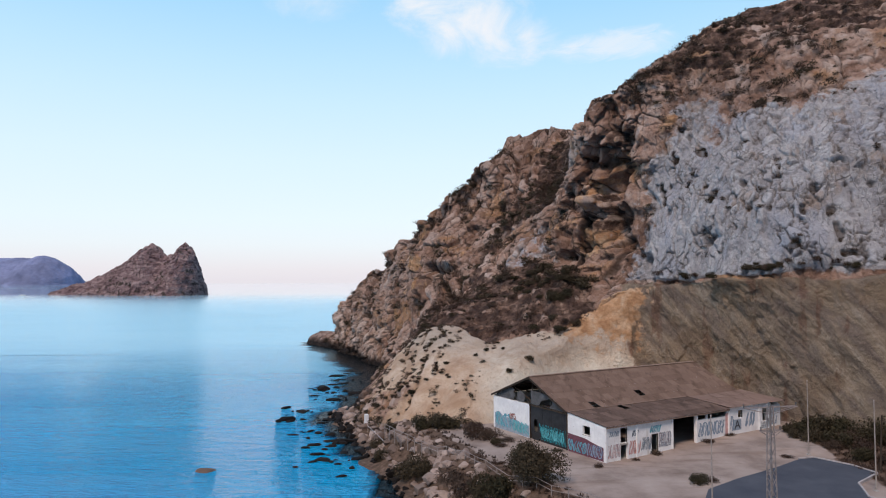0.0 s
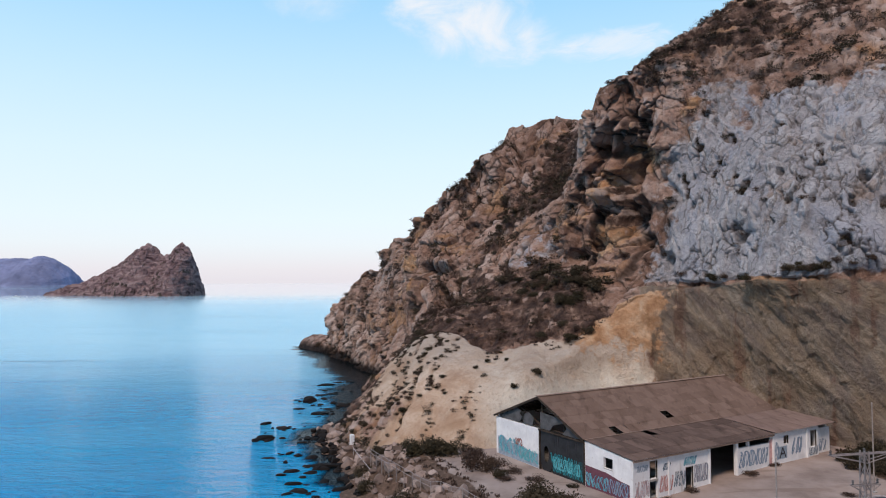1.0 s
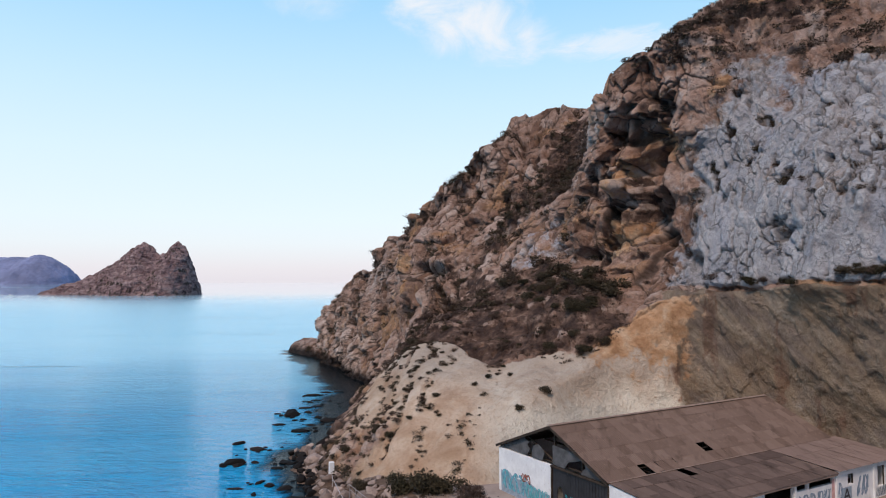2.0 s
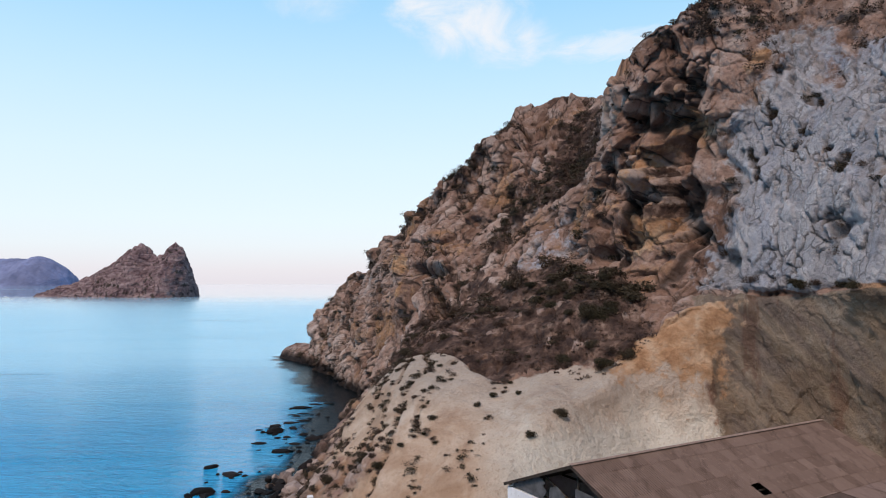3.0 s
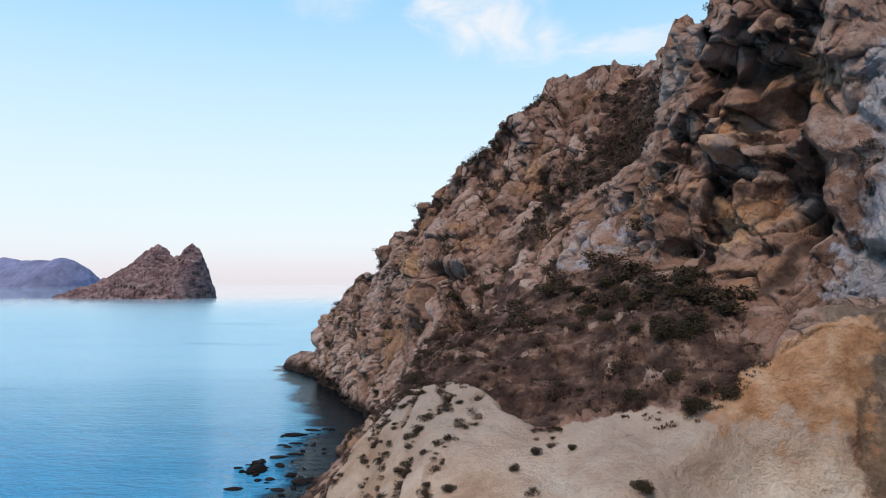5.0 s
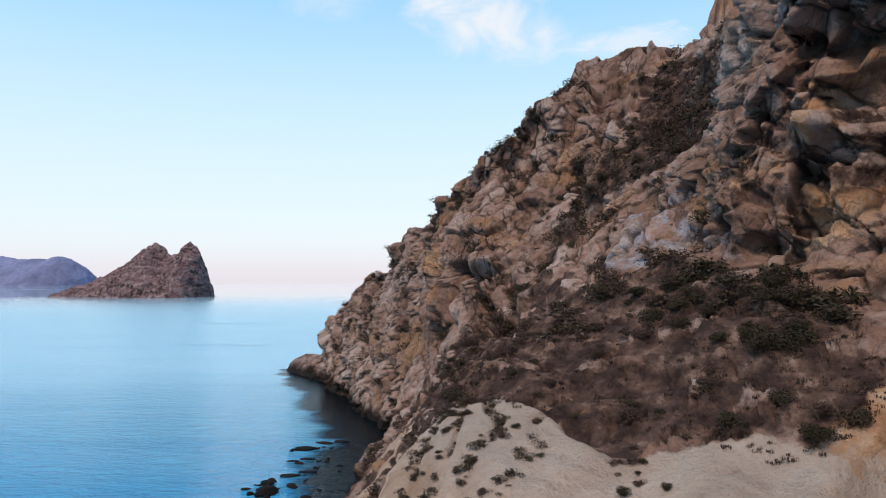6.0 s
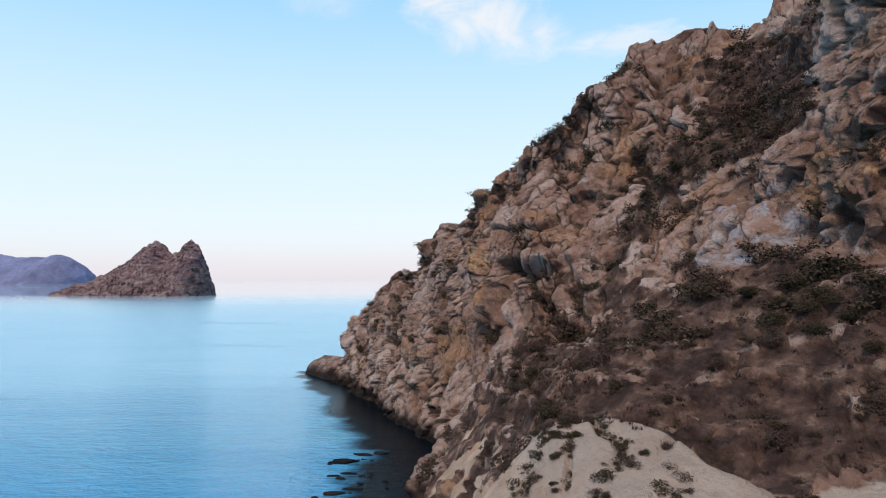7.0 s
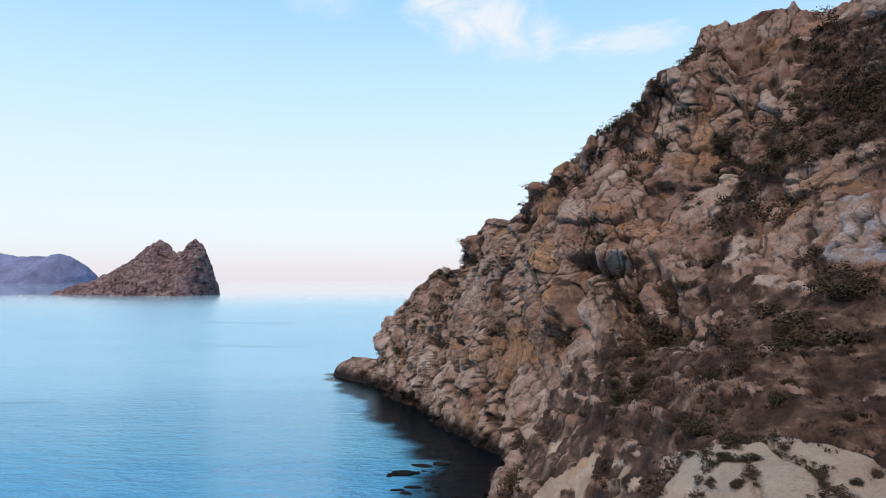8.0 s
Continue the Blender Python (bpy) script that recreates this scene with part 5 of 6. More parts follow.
FENCE = [(-8.6, 97.5), (-7.0, 94.5), (-2.2, 86.0), (3.0, 78.4), (6.2, 72.7), (9.8, 68.3), (15, 61)]
fence = thing("fence", "low weathered metal rail fence along the bank", "fence")
pts = []
for a, b in zip(FENCE[:-1], FENCE[1:]):
    n = max(1, round(math.dist(a, b) / 2.0))
    pts += [(a[0] + (b[0] - a[0]) * k / n, a[1] + (b[1] - a[1]) * k / n) for k in range(n)]
pts = [(x, y, max(yard_z(x, y), 3.6)) for x, y in pts]
for x, y, z in pts:
    bm = bmesh.new()
    add_bar(bm, (x, y, z - 1.0), (x, y, z + 1.02), 0.045, 6)
    part("post", bm, M_PYLON, fence)
for p, q in zip(pts[:-1], pts[1:]):
    for h in (0.98, 0.52):
        bm = bmesh.new()
        add_bar(bm, (p[0], p[1], p[2] + h), (q[0], q[1], q[2] + h), 0.032, 6)
        part("rail", bm, M_PYLON, fence)
RAIL = [(-8.8, 98.0), (-10.5, 103), (-12.3, 109), (-13.2, 113)]
rail = thing("handrail", "pale handrail along the path to the water", "handrail")
rp = [(x, y, yard_z(x, y)) for x, y in RAIL]
for x, y, z in rp:
    bm = bmesh.new()
    add_bar(bm, (x, y, z - 0.8), (x, y, z + 0.95), 0.05, 6)
    part("post", bm, M_KERB, rail)
for p, q in zip(rp[:-1], rp[1:]):
    bm = bmesh.new()
    add_bar(bm, (p[0], p[1], p[2] + 0.9), (q[0], q[1], q[2] + 0.9), 0.045, 6)
    part("rail", bm, M_KERB, rail)
mk = thing("marker_block", "small white painted block on the rocky shore", "marker", m=pose(-12.75, 110.9, 2.15, 0, 0, 20))
part("block", box((-0.3, -0.3, -0.8), (0.3, 0.3, 1.15), 0.05), M_PLASTER, mk)

# ---- rocks ----
def rock_mesh(name, seed, mat, flat=0.75, cuts=16):
    """A broken boulder of radius about 1, its base near z = 0: a ball cut by planes, with worn, uneven faces."""
    r = random.Random(seed)
    bm = bmesh.new()
    bmesh.ops.create_icosphere(bm, subdivisions=3, radius=1.0)
    planes = [(Vector((r.gauss(0, 1), r.gauss(0, 1), r.gauss(0, 1))).normalized(), r.uniform(0.55, 0.88)) for _ in range(cuts)]
    off = Vector((seed * 3.7, seed * 1.3, 0))
    for v in bm.verts:
        p = v.co * 1.08
        for n, d in planes:
            over = p.dot(n) - d
            if over > 0:
                p = p - n * over * 0.92
        p *= 1 + 0.09 * noise.noise(p * 2.2 + off) + 0.05 * noise.noise(p * 5.5 + off)
        v.co = (p.x, p.y, p.z * flat)
    foot = min(v.co.z for v in bm.verts) + 0.3
    for v in bm.verts:
        v.co.z -= foot
    me = bpy.data.meshes.new(name)
    bm.to_mesh(me)
    bm.free()
    me.materials.append(mat)
    return me


rnd = random.Random(7)
wet = [rock_mesh("sea_rock", s, M_WET, 0.7, 12) for s in range(6)]
warm = [rock_mesh("sea_rock", s + 20, M_WARM, 0.6) for s in range(2)]


def sea_rock(x, y, r, stretch=1.0, turn=0.0, mesh=None, h=0.6, label="dark wet rock standing in the shallow sea"):
    ob = tagged(new("sea_rock", mesh or rnd.choice(wet)), label, "rock", "rocks in the sea")
    ob.matrix_basis = pose(x, y, -0.25 * r * h, 0, 0, turn) @ Matrix.Diagonal((r * stretch, r, r * h, 1))
    if r > 0.8 and mesh is None:                  # smaller ones break the water beside it
        for _ in range(7):
            a, d = rnd.uniform(0, 6.28), r * rnd.uniform(0.7, 1.5)
            ax, ay = math.cos(a) * d * stretch, math.sin(a) * d
            c, s = math.cos(radians(turn)), math.sin(radians(turn))
            sea_rock(x + ax * c - ay * s, y + ax * s + ay * c, r * rnd.uniform(0.2, 0.5), rnd.uniform(1, 1.7), rnd.uniform(0, 180), None, rnd.uniform(0.5, 1.1))


for x, y, r, stretch, turn, h in ((-27.8, 154.8, 1.7, 1.5, 75, 0.9), (-28.6, 158.6, 1.1, 1.3, 40, 0.7), (-26.6, 162.2, 0.9, 2.6, 12, 0.45), (-24.6, 164.0, 0.8, 2.2, 5, 0.4), (-28.0, 147.0, 0.9, 2.0, 15, 0.5), (-23.2, 142.0, 1.2, 2.2, 12, 0.5),
                                 (-30.7, 133.4, 0.9, 1.5, 50, 0.7), (-26.9, 129.9, 1.2, 1.5, -10, 0.6), (-27.6, 122.3, 1.5, 1.35, 5, 0.75), (-20.3, 122.4, 0.8, 1.4, 30, 0.6), (-21.5, 120.1, 0.7, 1.5, 10, 0.5), (-15.4, 107.1, 1.3, 2.2, 4, 0.5),
                                 (-20.5, 102.9, 0.7, 1.3, 0, 0.6), (-19.5, 104.5, 0.9, 1.5, 20, 0.6), (-17.0, 103.9, 0.9, 1.5, -15, 0.5), (-18.0, 99.2, 0.9, 1.6, 10, 0.5), (-16.6, 96.2, 1.1, 1.4, -25, 0.5), (-18.1, 95.4, 0.7, 1.4, 20, 0.5),
                                 (-13.2, 88.8, 0.7, 1.4, 0, 0.6), (-14.6, 100.3, 0.8, 1.4, 60, 0.5), (-24.2, 111.2, 0.7, 2.0, 5, 0.3), (-27.8, 176.3, 1.3, 2.4, 10, 0.5), (-25.8, 180.2, 1.0, 2.4, -12, 0.4), (-23.3, 181.1, 1.0, 2.0, 6, 0.4),
                                 (-28.1, 169.5, 0.7, 1.7, 10, 0.4), (-26.2, 170.6, 0.8, 2.0, 0, 0.4), (-20.5, 150.2, 1.3, 1.3, 40, 0.7), (-24.7, 151.1, 0.8, 1.3, 0, 0.5), (-30.7, 156.5, 0.6, 1.8, 20, 0.4)):
    sea_rock(x, y, 0.78 * r, stretch, turn, None, h)
sea_rock(-17.3, 121.5, 1.4, 1.5, 10, warm[1], 0.7, "rounded brown rock at the water's edge")
sea_rock(-30.6, 91.3, 1.25, 1.2, 10, warm[0], 0.55, "brown rock standing alone in the sea")
for k in range(60):
    y = rnd.uniform(90, 172)
    x = np.interp(y, [88, 104, 122, 148, 172], [-7, -13, -19, -20, -20]) - abs(rnd.gauss(0, 5.0)) - 0.5
    sea_rock(x, y, rnd.choice((0.25, 0.3, 0.4, 0.5, 0.75)), rnd.uniform(1, 1.8), rnd.uniform(0, 180), None, rnd.uniform(0.35, 0.7))

# stones of the bank
bank = thing("rock_revetment", "heap of pinkish boulders along the waterline", "rocks", kind="structure")
stones = [rock_mesh("stone", s + 40, M_STONE, 0.85, 16) for s in range(9)]
dark_stones = [rock_mesh("stone", s + 60, M_WET, 0.8, 14) for s in range(3)]


def bank_stone(x, y, z, r, dark=False):
    ob = new("stone", rnd.choice(dark_stones if dark else stones))
    ob.parent = bank
    ob.matrix_basis = pose(x, y, z - 0.25 * r, rnd.uniform(-25, 25), rnd.uniform(-25, 25), rnd.uniform(0, 360)) @ Matrix.Diagonal((r * rnd.uniform(0.9, 1.35), r, r * rnd.uniform(0.75, 1.0), 1))


seg = [(np.array(a), np.array(b)) for a, b in zip(SHORE[3:-1], SHORE[4:])]
lens = [np.linalg.norm(b - a) for a, b in seg]
for k in range(560):
    t = rnd.uniform(0, sum(lens))
    j = 0
    while t > lens[j]:
        t -= lens[j]
        j += 1
    a, b = seg[j]
    d = (b - a) / lens[j]
    inn = rnd.choice((rnd.uniform(-0.8, 1.5), rnd.uniform(0.5, 6.0), rnd.uniform(1.5, 6.0)))
    p = a + d * t + np.array([d[1], -d[0]]) * inn
    z = yard_z(*p)
    if z < -0.5 or p[1] < 62 and k % 2:
        continue
    bank_stone(p[0], p[1], z, rnd.choice((0.3, 0.4, 0.5, 0.6, 0.75, 0.95)) * (0.8 if inn < 1 else 1.0), z < 0.35)


# ---- shrubs ----
def foliage_mesh(name, seed, mat, leaves, rough=0.35, flat=0.8, leaf=0.17):
    """Foliage of a low shrub of radius about 1 standing on z = 0: many small leaf clumps round a few branch ends."""
    r = random.Random(seed)
    lobes = [(Vector((r.uniform(-0.6, 0.6), r.uniform(-0.6, 0.6), r.uniform(0.2, 0.75) * flat)), r.uniform(0.3, 0.58)) for _ in range(7)]
    vs, fs = [], []
    for _ in range(leaves):
        c, rad = r.choice(lobes)
        d = Vector((r.gauss(0, 1), r.gauss(0, 1), r.gauss(0.25, 0.9))).normalized()
        p = c + d * rad * r.uniform(0.55, 1.0 + rough * 0.6)
        p.z = max(p.z, 0.0)
        n = (d + Vector((r.uniform(-1, 1), r.uniform(-1, 1), r.uniform(-0.6, 1))) * 0.8).normalized()
        a = n.orthogonal().normalized()
        a.rotate(Euler((r.uniform(0, 3), r.uniform(0, 3), r.uniform(0, 3))))
        b = n.cross(a).normalized()
        s = leaf * r.uniform(0.6, 1.4)
        k = len(vs)
        vs += [p - a * s, p + b * s * 0.55, p + a * s * 1.2, p - b * s * 0.55]
        fs.append((k, k + 1, k + 2, k + 3))
    me = bpy.data.meshes.new(name)
    me.from_pydata(vs, [], fs)
    me.materials.append(mat)
    return me


def stem_mesh(seed):
    r = random.Random(seed)
    bm = bmesh.new()
    for _ in range(6):
        t = r.uniform(0, 6.28)
        e = Vector((0.55 * math.cos(t), 0.55 * math.sin(t), r.uniform(0.3, 0.7)))
        add_bar(bm, (0, 0, -0.1), e * 0.5 + Vector((0, 0, 0.05)), 0.035, 4, 0.025)
        add_bar(bm, e * 0.5 + Vector((0, 0, 0.05)), e, 0.025, 4, 0.01)
    me = bpy.data.meshes.new("stem")
    bm.to_mesh(me)
    bm.free()
    me.materials.append(M_TWIG)
    return me


GREEN = [foliage_mesh("foliage", s, M_GREEN, 2200, 0.4, 0.8, 0.058) for s in range(5)]
DRY = [foliage_mesh("foliage", s + 10, M_DRY, 1500, 0.6, 0.7, 0.055) for s in range(5)]
FAR_GREEN = [foliage_mesh("foliage", s + 20, M_GREEN, 210, 0.35, 0.8, 0.115) for s in range(5)]
FAR_DRY = [foliage_mesh("foliage", s + 30, M_DRY, 210, 0.6, 0.7, 0.10) for s in range(5)]
STEMS = [stem_mesh(s) for s in range(4)]


def shrub(x, y, z, r, dry=False, h=0.9, group="shrubs on the slope", label="", lean=None):
    ob = tagged(new("shrub"), label or ("dry brown shrub on rocky ground" if dry else "dark green rounded shrub on rocky ground"), "shrub", group)
    f = new("foliage", rnd.choice(DRY if dry else GREEN))
    s = new("stem", rnd.choice(STEMS))
    f.parent = s.parent = ob
    ob.matrix_basis = pose(x, y, z - 0.05 * r, 0, 0, rnd.uniform(0, 360)) @ Matrix.Diagonal((r, r * rnd.uniform(0.8, 1.1), r * h, 1))
    return ob


# beside the yard
for x, y, r, dry, h in ((-3.6, 96.5, 1.9, 0, 0.95), (-1.2, 96.0, 2.1, 0, 0.95), (1.2, 95.5, 1.8, 0, 0.9), (3.1, 94.5, 1.5, 1, 0.9), (3.0, 90.2, 1.9, 1, 1.2), (4.6, 88.6, 1.5, 1, 1.2), (5.6, 86.6, 1.0, 0, 0.8),
                        (-4.6, 85.6, 1.6, 0, 1.2), (-3.0, 84.4, 1.7, 0, 1.2), (-5.2, 88.6, 1.2, 0, 1.0), (0.6, 77.6, 1.5, 1, 1.0), (2.0, 75.0, 1.9, 1, 1.2), (3.9, 73.0, 1.6, 0, 1.3), (-8.6, 94.2, 1.4, 0, 1.0), (-9.6, 99.6, 1.6, 0, 0.9),
                        (-7.8, 101.5, 1.3, 0, 0.9), (5.4, 71.2, 1.9, 0, 1.3), (24.4, 70.6, 1.2, 0, 0.75), (25.8, 71.2, 0.8, 1, 0.6), (44.0, 88.8, 1.8, 0, 1.0), (46.0, 89.6, 2.1, 0, 1.1), (48.2, 88.2, 2.2, 0, 1.1), (42.6, 90.2, 1.2, 0, 0.9),
                        (47.0, 84.5, 1.8, 1, 0.9), (49.5, 84, 2.0, 0, 1.0), (46.0, 80.6, 1.6, 1, 0.9), (49.0, 79.5, 2.0, 1, 1.0), (51.5, 82, 2.2, 0, 1.2), (47.0, 76.8, 1.7, 1, 0.9), (45.0, 72.0, 1.4, 1, 0.9), (47.5, 71.0, 1.8, 1, 1.0), (42.6, 69.5, 1.2, 1, 0.8),
                        (37.6, 79.9, 0.8, 1, 0.5), (52.0, 87.0, 2.2, 0, 1.2), (15.8, 76.6, 0.7, 1, 0.6), (11.6, 79.4, 0.9, 1, 0.5), (6.6, 85.3, 1.0, 1, 0.5), (20.5, 79.4, 0.6, 1, 0.5), (23.4, 81.3, 0.9, 1, 0.6), (30.8, 85.8, 0.9, 1, 0.6), (34.8, 88.4, 0.8, 1, 0.5),
                        (43.6, 85.6, 1.6, 0, 1.0), (45.2, 83.6, 1.8, 0, 1.0), (43.9, 82.0, 1.3, 1, 0.9), (45.0, 78.6, 1.5, 0, 0.9), (46.4, 74.6, 1.5, 1, 0.9), (50.0, 75.5, 1.9, 1, 1.0), (44.2, 68.2, 1.4, 1, 0.8), (41.6, 66.8, 1.0, 1, 0.7), (46.5, 65.5, 1.6, 1, 0.9), (50.5, 70.5, 2.0, 1, 1.0), (42.0, 87.0, 1.2, 0, 0.9), (48.5, 91.0, 1.8, 0, 1.0), (9.5, 85.0, 1.3, 1, 0.4), (7.6, 88.6, 1.4, 1, 0.4), (5.8, 91.0, 1.3, 1, 0.5), (12.6, 83.3, 0.8, 0, 0.4)):
    shrub(x, y, yard_z(x, y), r, bool(dry), h, "shrubs round the yard", "dry brown shrub at the yard's edge" if dry else "dense dark green shrub at the yard's edge")

# one bushy tree by the fence
tree = thing("tree", "small bushy dark green tree beside the rail fence", "tree", m=pose(9.2, 71.0, yard_z(9.2, 71.0)))
bm = bmesh.new()
limbs = [(Vector((0, 0, 1.0)), Vector((math.cos(a) * w, math.sin(a) * w, z))) for a, w, z in ((0.3, 1.5, 2.6), (1.6, 1.2, 3.1), (2.9, 1.6, 2.5), (4.1, 1.1, 3.3), (5.3, 1.7, 2.3))]
add_bar(bm, (0, 0, -0.2), (0, 0, 1.05), 0.2, 8, 0.14)
for a, b in limbs:
    add_bar(bm, a, a.lerp(b, 0.55), 0.11, 6, 0.07)
    add_bar(bm, a.lerp(b, 0.55), b, 0.07, 6, 0.03)
part("trunk", bm, M_TWIG, tree)
crown = new("crown", foliage_mesh("crown", 77, M_GREEN, 9000, 0.45, 1.0, 0.036))
crown.parent = tree
crown.matrix_basis = pose(0, 0, 0.5) @ Matrix.Diagonal((2.9, 2.5, 3.1, 1))


def on_hill(u, v):
    """A place on the headland, by guide station u and guide line v."""
    return hill_grid[np.argmin(abs(HILL_U - u)), np.argmin(abs(HILL_V - v))]


def scatter(count, u0, u1, v0, v1, sizes, dry, group, label, h=0.85, seed=0, clump=0.0):
    """Shrubs over a stretch of the headland, each a thing of its own."""
    r = random.Random(seed)
    made = 0
    for _ in range(count * 30):
        if made >= count:
            break
        p = on_hill(r.uniform(u0, u1), r.uniform(v0, v1))
        if clump and noise.noise(Vector(p) * 0.16 + Vector((seed, 0, 0))) < clump + r.uniform(-0.15, 0.15):
            continue
        size, isdry, hh = r.choice(sizes), r.random() < dry, h * r.uniform(0.8, 1.2)
        shrub(p[0], p[1], p[2], size, isdry, hh, group, label)
        made += 1


def join_shrubs(name, label, poses, dry, kinds):
    """Many shrubs in one object, from the same foliage as the single ones."""
    r = random.Random(3)
    base = []
    for me in kinds:
        co = np.empty(len(me.vertices) * 3)
        me.vertices.foreach_get("co", co)
        base.append(co.reshape(-1, 3))
    vs = []
    for isdry, m in poses:
        if isdry == dry:
            a = np.array(m)
            vs.append(r.choice(base) @ a[:3, :3].T + a[:3, 3])
    co = np.concatenate(vs)
    me = grid_free(name, co, kinds[0].materials[0])
    tagged(new(name, me), label, "shrubs", kind="stuff")


def grid_free(name, co, mat):
    """Loose four-cornered leaves from their corners in order."""
    me = bpy.data.meshes.new(name)
    n = len(co)
    me.vertices.add(n)
    me.vertices.foreach_set("co", co.astype(np.float32).ravel())
    me.loops.add(n)
    me.loops.foreach_set("vertex_index", np.arange(n, dtype=np.int32))
    me.polygons.add(n // 4)
    me.polygons.foreach_set("loop_start", np.arange(0, n, 4, dtype=np.int32))
    me.update(calc_edges=True)
    me.materials.append(mat)
    return me


MOUND, TERRACE = "shrubs on the pale mound", "shrubs on the terrace"
for u, v, s, d in ((6.05, 1.05, 0.85, 0), (6.5, 0.9, 0.6, 0), (6.9, 1.6, 0.45, 0), (7.3, 1.35, 0.5, 0)):
    p = on_hill(u, v)
    shrub(p[0], p[1], p[2], s, bool(d), 0.9, MOUND, "small dark shrub on the pale mound")
scatter(60, 7.0, 9.6, 0.35, 1.95, (0.3, 0.4, 0.5, 0.6), 0.5, MOUND, "small dark shrub on the pale mound", 0.7, 1, 0.02)
scatter(26, 8.0, 9.8, 0.1, 0.8, (0.5, 0.7, 0.9), 0.6, MOUND, "small dark shrub on the pale mound", 0.8, 2)
scatter(70, 5.2, 10.4, 2.02, 2.95, (0.5, 0.7, 0.9, 1.2), 0.7, TERRACE, "low shrub on the scrubby terrace", 0.8, 3)
scatter(28, 5.0, 7.6, 2.5, 2.98, (0.9, 1.2, 1.5, 1.8), 0.1, TERRACE, "dense dark green shrub on the terrace", 0.75, 4)
scatter(30, 0.4, 4.6, 2.84, 3.02, (0.4, 0.6, 0.8, 1.0), 0.3, "shrubs along the ledge", "dark shrub on the ledge under the grey cliff", 0.8, 5)
# shrubs root on ledges and in the gullies, pits and joints of the rock
face = normals(hill_grid).reshape(-1, 3)
face_up = np.abs(face[:, 2])
patchy = step(fbm(hp, 11, 3, 121), -0.35, 0.35)
hollow = step(lumps, 0.1, -1.1)


def rooted(weight, count, sizes, dry, h, seed):
    """Poses for shrubs spread over the headland by a weight at each of its points."""
    g = np.random.default_rng(seed)
    w = np.clip(weight, 0, None)
    for k in g.choice(len(w), count, replace=False, p=w / w.sum()):
        size, hh = float(g.choice(sizes)), h * float(g.uniform(0.8, 1.2))
        x, y, z = hill_co[k]
        rest.append((bool(g.random() < dry), pose(x, y, z - 0.1 * size, 0, 0, float(g.uniform(0, 360))) @ Matrix.Diagonal((size, size, size * hh, 1))))


rest = []
cape = step(uf, 6.3, 7.0) * step(uf, 15.6, 15.0) * step(vf, 6.05, 5.9)
rooted(cape * rough_rock * (0.05 + gully * 1.2 + hollow * step(face_up, 0.3, 0.6)) * patchy, 950, (0.5, 0.7, 0.9, 1.2, 1.6), 0.72, 0.8, 9)
rooted(cape * rough_rock * (0.1 + hollow), 420, (0.25, 0.35, 0.5), 0.8, 0.8, 10)
rooted(is_gully * step(uf, 6.2, 6.4), 150, (0.8, 1.1, 1.5), 0.45, 0.8, 8)
rooted(pw * (pits * 1.5 + crack * 0.25) * step(vf, 2.9, 3.0) * step(uf, 0.0, 0.2), 170, (0.25, 0.4, 0.6, 0.85), 0.7, 0.8, 6)
rooted(step(vf, 4.5, 5.4) * step(vf, 6.02, 5.95) * step(uf, 4.3, 3.6) * step(uf, -0.2, 0.0) * (0.2 + patchy), 380, (0.5, 0.7, 1.0, 1.4), 0.75, 0.75, 7)
rooted(rough_rock * step(uf, 4.3, 4.5) * step(uf, 7.0, 6.6) * step(vf, 3.0, 3.1) * step(vf, 6.0, 5.9) * hollow * step(face_up, 0.3, 0.6), 90, (0.4, 0.6, 0.9), 0.6, 0.8, 31)
rooted(ribbed * step(rib, 0.55, 0.9) * step(uf, 10.0, 9.8), 330, (0.25, 0.35, 0.5, 0.7), 0.55, 0.7, 33)
rooted(step(uf, 8.1, 8.4) * step(uf, 9.9, 9.7) * step(vf, 1.3, 0.9) * step(vf, 0.0, 0.1), 120, (0.3, 0.45, 0.65), 0.5, 0.7, 21)
rooted(is_scrub * (1 - is_chalk) * patchy, 150, (0.4, 0.6, 0.9), 0.75, 0.65, 12)
rooted(is_scrub * step(vf, 2.55, 2.7) * step(uf, 4.4, 4.8) * step(uf, 8.2, 7.6), 60, (1.0, 1.4, 1.8), 0.35, 0.7, 32)
join_shrubs("cliff_shrubs", "dark green shrubs scattered over the rocky headland", rest, False, FAR_GREEN)
join_shrubs("dry_cliff_shrubs", "dry brown shrubs scattered over the rocky headland", rest, True, FAR_DRY)


# dry tufts too many to count
def tufts(name, label, spots, blades, mat, seed, size):
    r = random.Random(seed)
    vs, fs = [], []
    for p, s in spots:
        for _ in range(blades):
            a, t = r.uniform(0, 6.28), r.uniform(0.1, 0.9)
            d = Vector((math.cos(a) * t, math.sin(a) * t, 1 - 0.5 * t)) * s * size
            w = Vector((-math.sin(a), math.cos(a), 0)) * s * size * 0.16
            o = Vector(p) + Vector((r.uniform(-0.5, 0.5), r.uniform(-0.5, 0.5), -0.03)) * s
            k = len(vs)
            vs += [o - w, o + w, o + d * 0.7 + w * 0.7, o + d - w * 0.3]
            fs.append((k, k + 1, k + 2, k + 3))
    me = bpy.data.meshes.new(name)
    me.from_pydata(vs, [], fs)
    me.materials.append(mat)
    return tagged(new(name, me), label, "scrub", kind="stuff")


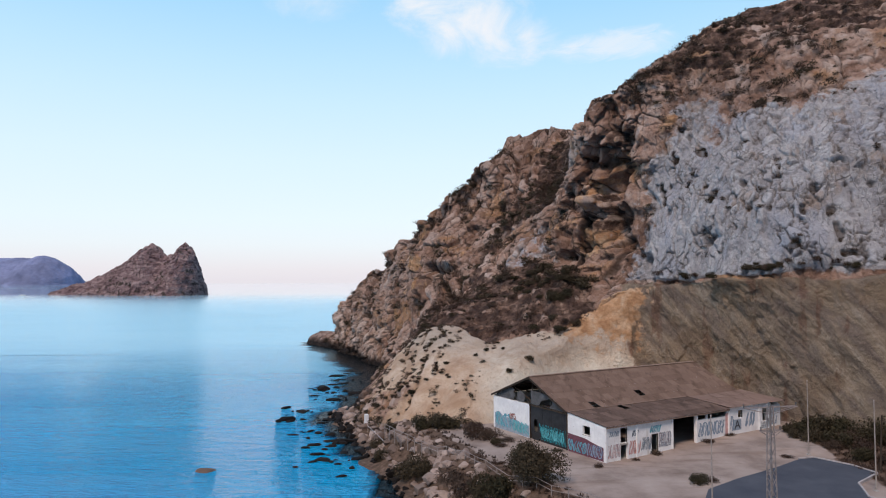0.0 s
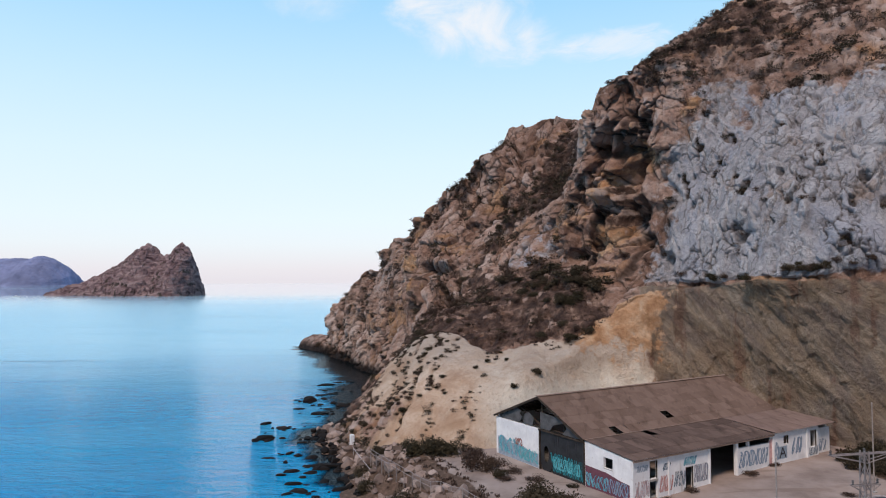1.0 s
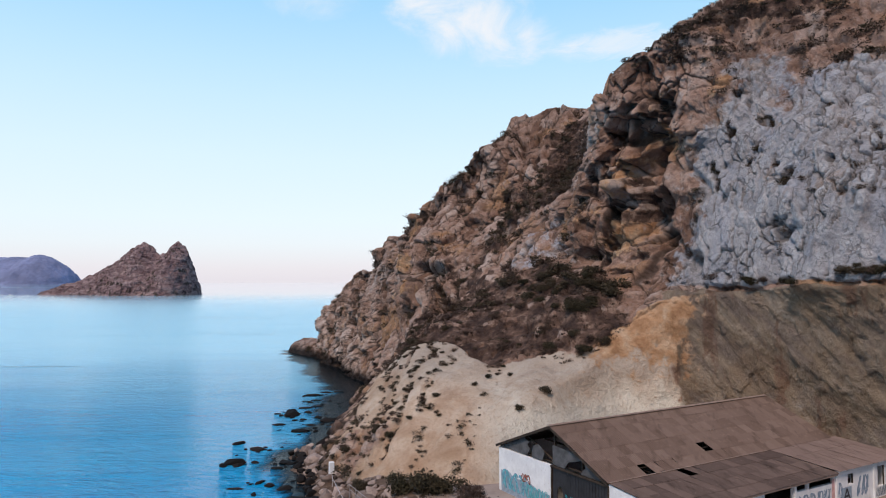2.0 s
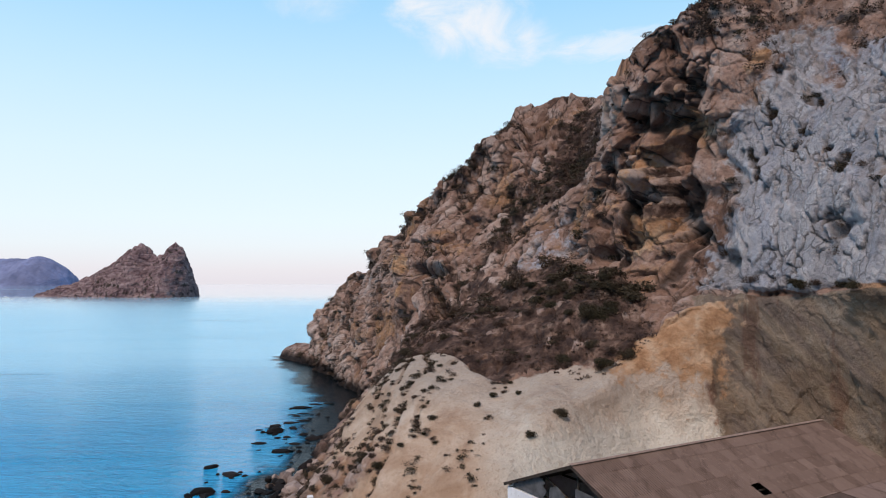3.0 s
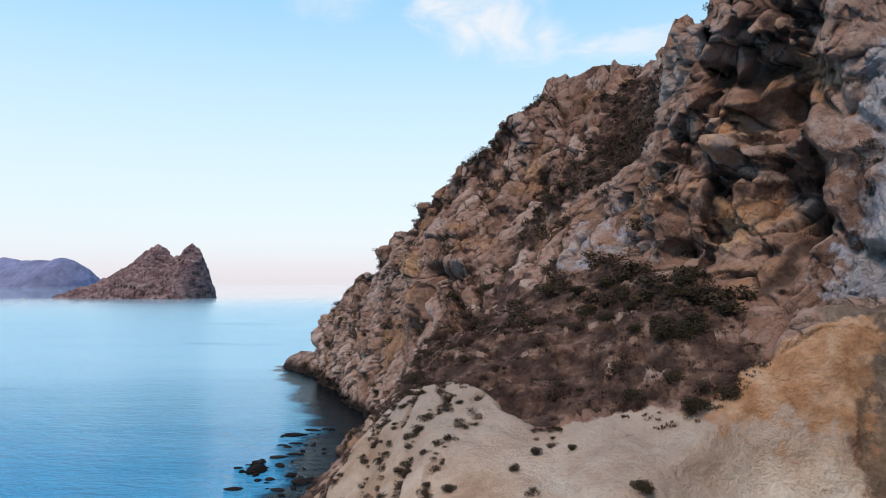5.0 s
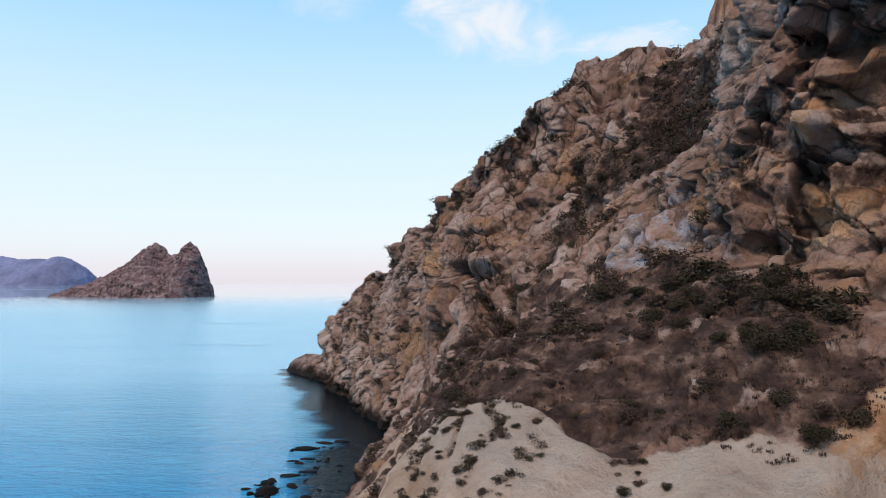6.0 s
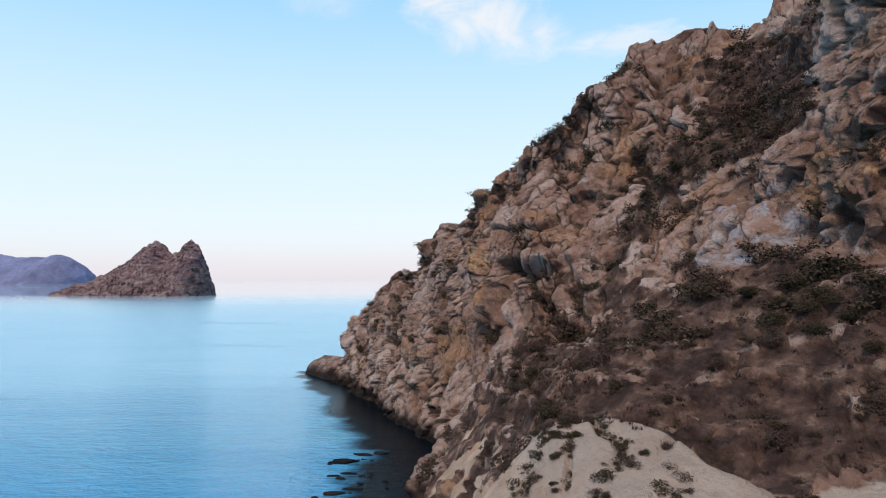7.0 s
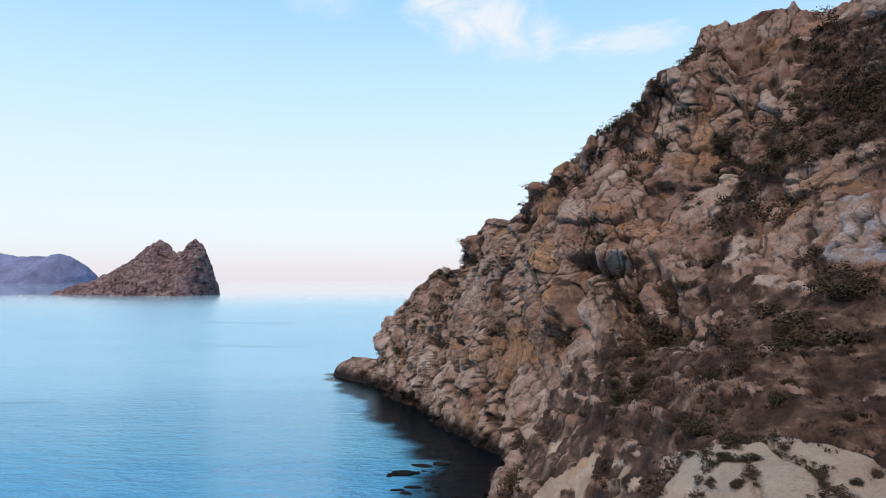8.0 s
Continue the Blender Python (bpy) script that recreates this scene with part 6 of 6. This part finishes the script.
r = random.Random(5)
spots = [(on_hill(r.uniform(4.9, 10.6), r.uniform(2.0, 3.05)), r.uniform(0.3, 0.7)) for _ in range(900)]
spots += [(on_hill(r.uniform(0.0, 4.3), r.uniform(5.1, 6.0)), r.uniform(0.3, 0.8)) for _ in range(700)]
spots += [(on_hill(r.uniform(6.5, 7.5), r.uniform(4.5, 5.6)), r.uniform(0.4, 1.0)) for _ in range(700)]
spots += [(on_hill(r.uniform(5.0, 15.0), r.uniform(3.0, 6.0)), r.uniform(0.2, 0.5)) for _ in range(900)]
tufts("dry_scrub", "dry brown grass and low scrub over the slopes", spots, 16, M_DRY, 1, 0.5)
spots = []
for _ in range(1500):
    x, y = r.uniform(-12, 14), r.uniform(62, 104)
    d = float(inland(np.array([x]), np.array([y]))[0])
    if 2.5 < d < 8.5:
        spots.append(((x, y, yard_z(x, y)), r.uniform(0.25, 0.6)))
for _ in range(1100):
    x, y = r.uniform(40, 56), r.uniform(66, 95)
    if x > 42.8 + 0.1 * (y - 80):
        spots.append(((x, y, yard_z(x, y)), r.uniform(0.3, 0.7)))
tufts("dry_grass", "dry brown grass along the bank and the yard's edge", spots, 14, M_DRY, 2, 0.7)

# ---- a small boat far out ----
boat = thing("boat", "small white motor boat far out on the sea", "boat", m=pose(-668, 1062, 0.1, 0, 0, 10))
bm = bmesh.new()
secs = [(-4.5, 1.2, 0.9), (-1.0, 1.5, 1.0), (2.5, 1.1, 1.2), (4.8, 0.1, 1.5)]
rings = [[bm.verts.new((x, -w, h)), bm.verts.new((x, -w * 0.6, -0.3)), bm.verts.new((x, w * 0.6, -0.3)), bm.verts.new((x, w, h))] for x, w, h in secs]
for a, b in zip(rings[:-1], rings[1:]):
    for k in range(4):
        bm.faces.new((a[k], a[(k + 1) % 4], b[(k + 1) % 4], b[k]))
bm.faces.new(rings[0])
bm.faces.new(rings[-1][::-1])
part("hull", bm, M_PLASTER, boat)
part("cabin", box((-1.6, -0.9, 0.95), (1.0, 0.9, 2.2), 0.2), M_PLASTER, boat)

# ---- faint current lines on the water ----
M_SLICK, N = material("rippled_water")
finish(N, mixc(N, noise_tex(N, 0.3, 5, 0.6, mapped(N)), (0.05, 0.22, 0.34), (0.14, 0.36, 0.46)), 0.3, noise_tex(N, 1.4, 3, 0.6, mapped(N)), 0.8, 0.3)
for k, (x0, y0, x1, y1, wide) in enumerate(((-150, 224, -104, 226, 0.9), (-174, 482, -112, 464, 2.2), (-120, 345, -78, 338, 0.8), (-1480, 2135, -1240, 2150, 22.0))):
    n = 40
    vs, fs = [], []
    for i in range(n + 1):
        f = i / n
        w = wide * math.sin(math.pi * f) ** 0.6 * (0.6 + 0.4 * noise.noise(Vector((f * 9, k, 0))))
        x, y = x0 + (x1 - x0) * f, y0 + (y1 - y0) * f + wide * 1.4 * noise.noise(Vector((f * 4, k * 3.0, 1)))
        vs += [(x, y - w, 0.03), (x, y + w, 0.03)]
    for i in range(n):
        fs.append((2 * i, 2 * i + 2, 2 * i + 3, 2 * i + 1))
    me = bpy.data.meshes.new("water_streak")
    me.from_pydata(vs, [], fs)
    me.materials.append(M_SLICK)
    tagged(new("water_streak", me), "thin darker line of ripples on the calm sea", "water", kind="structure")
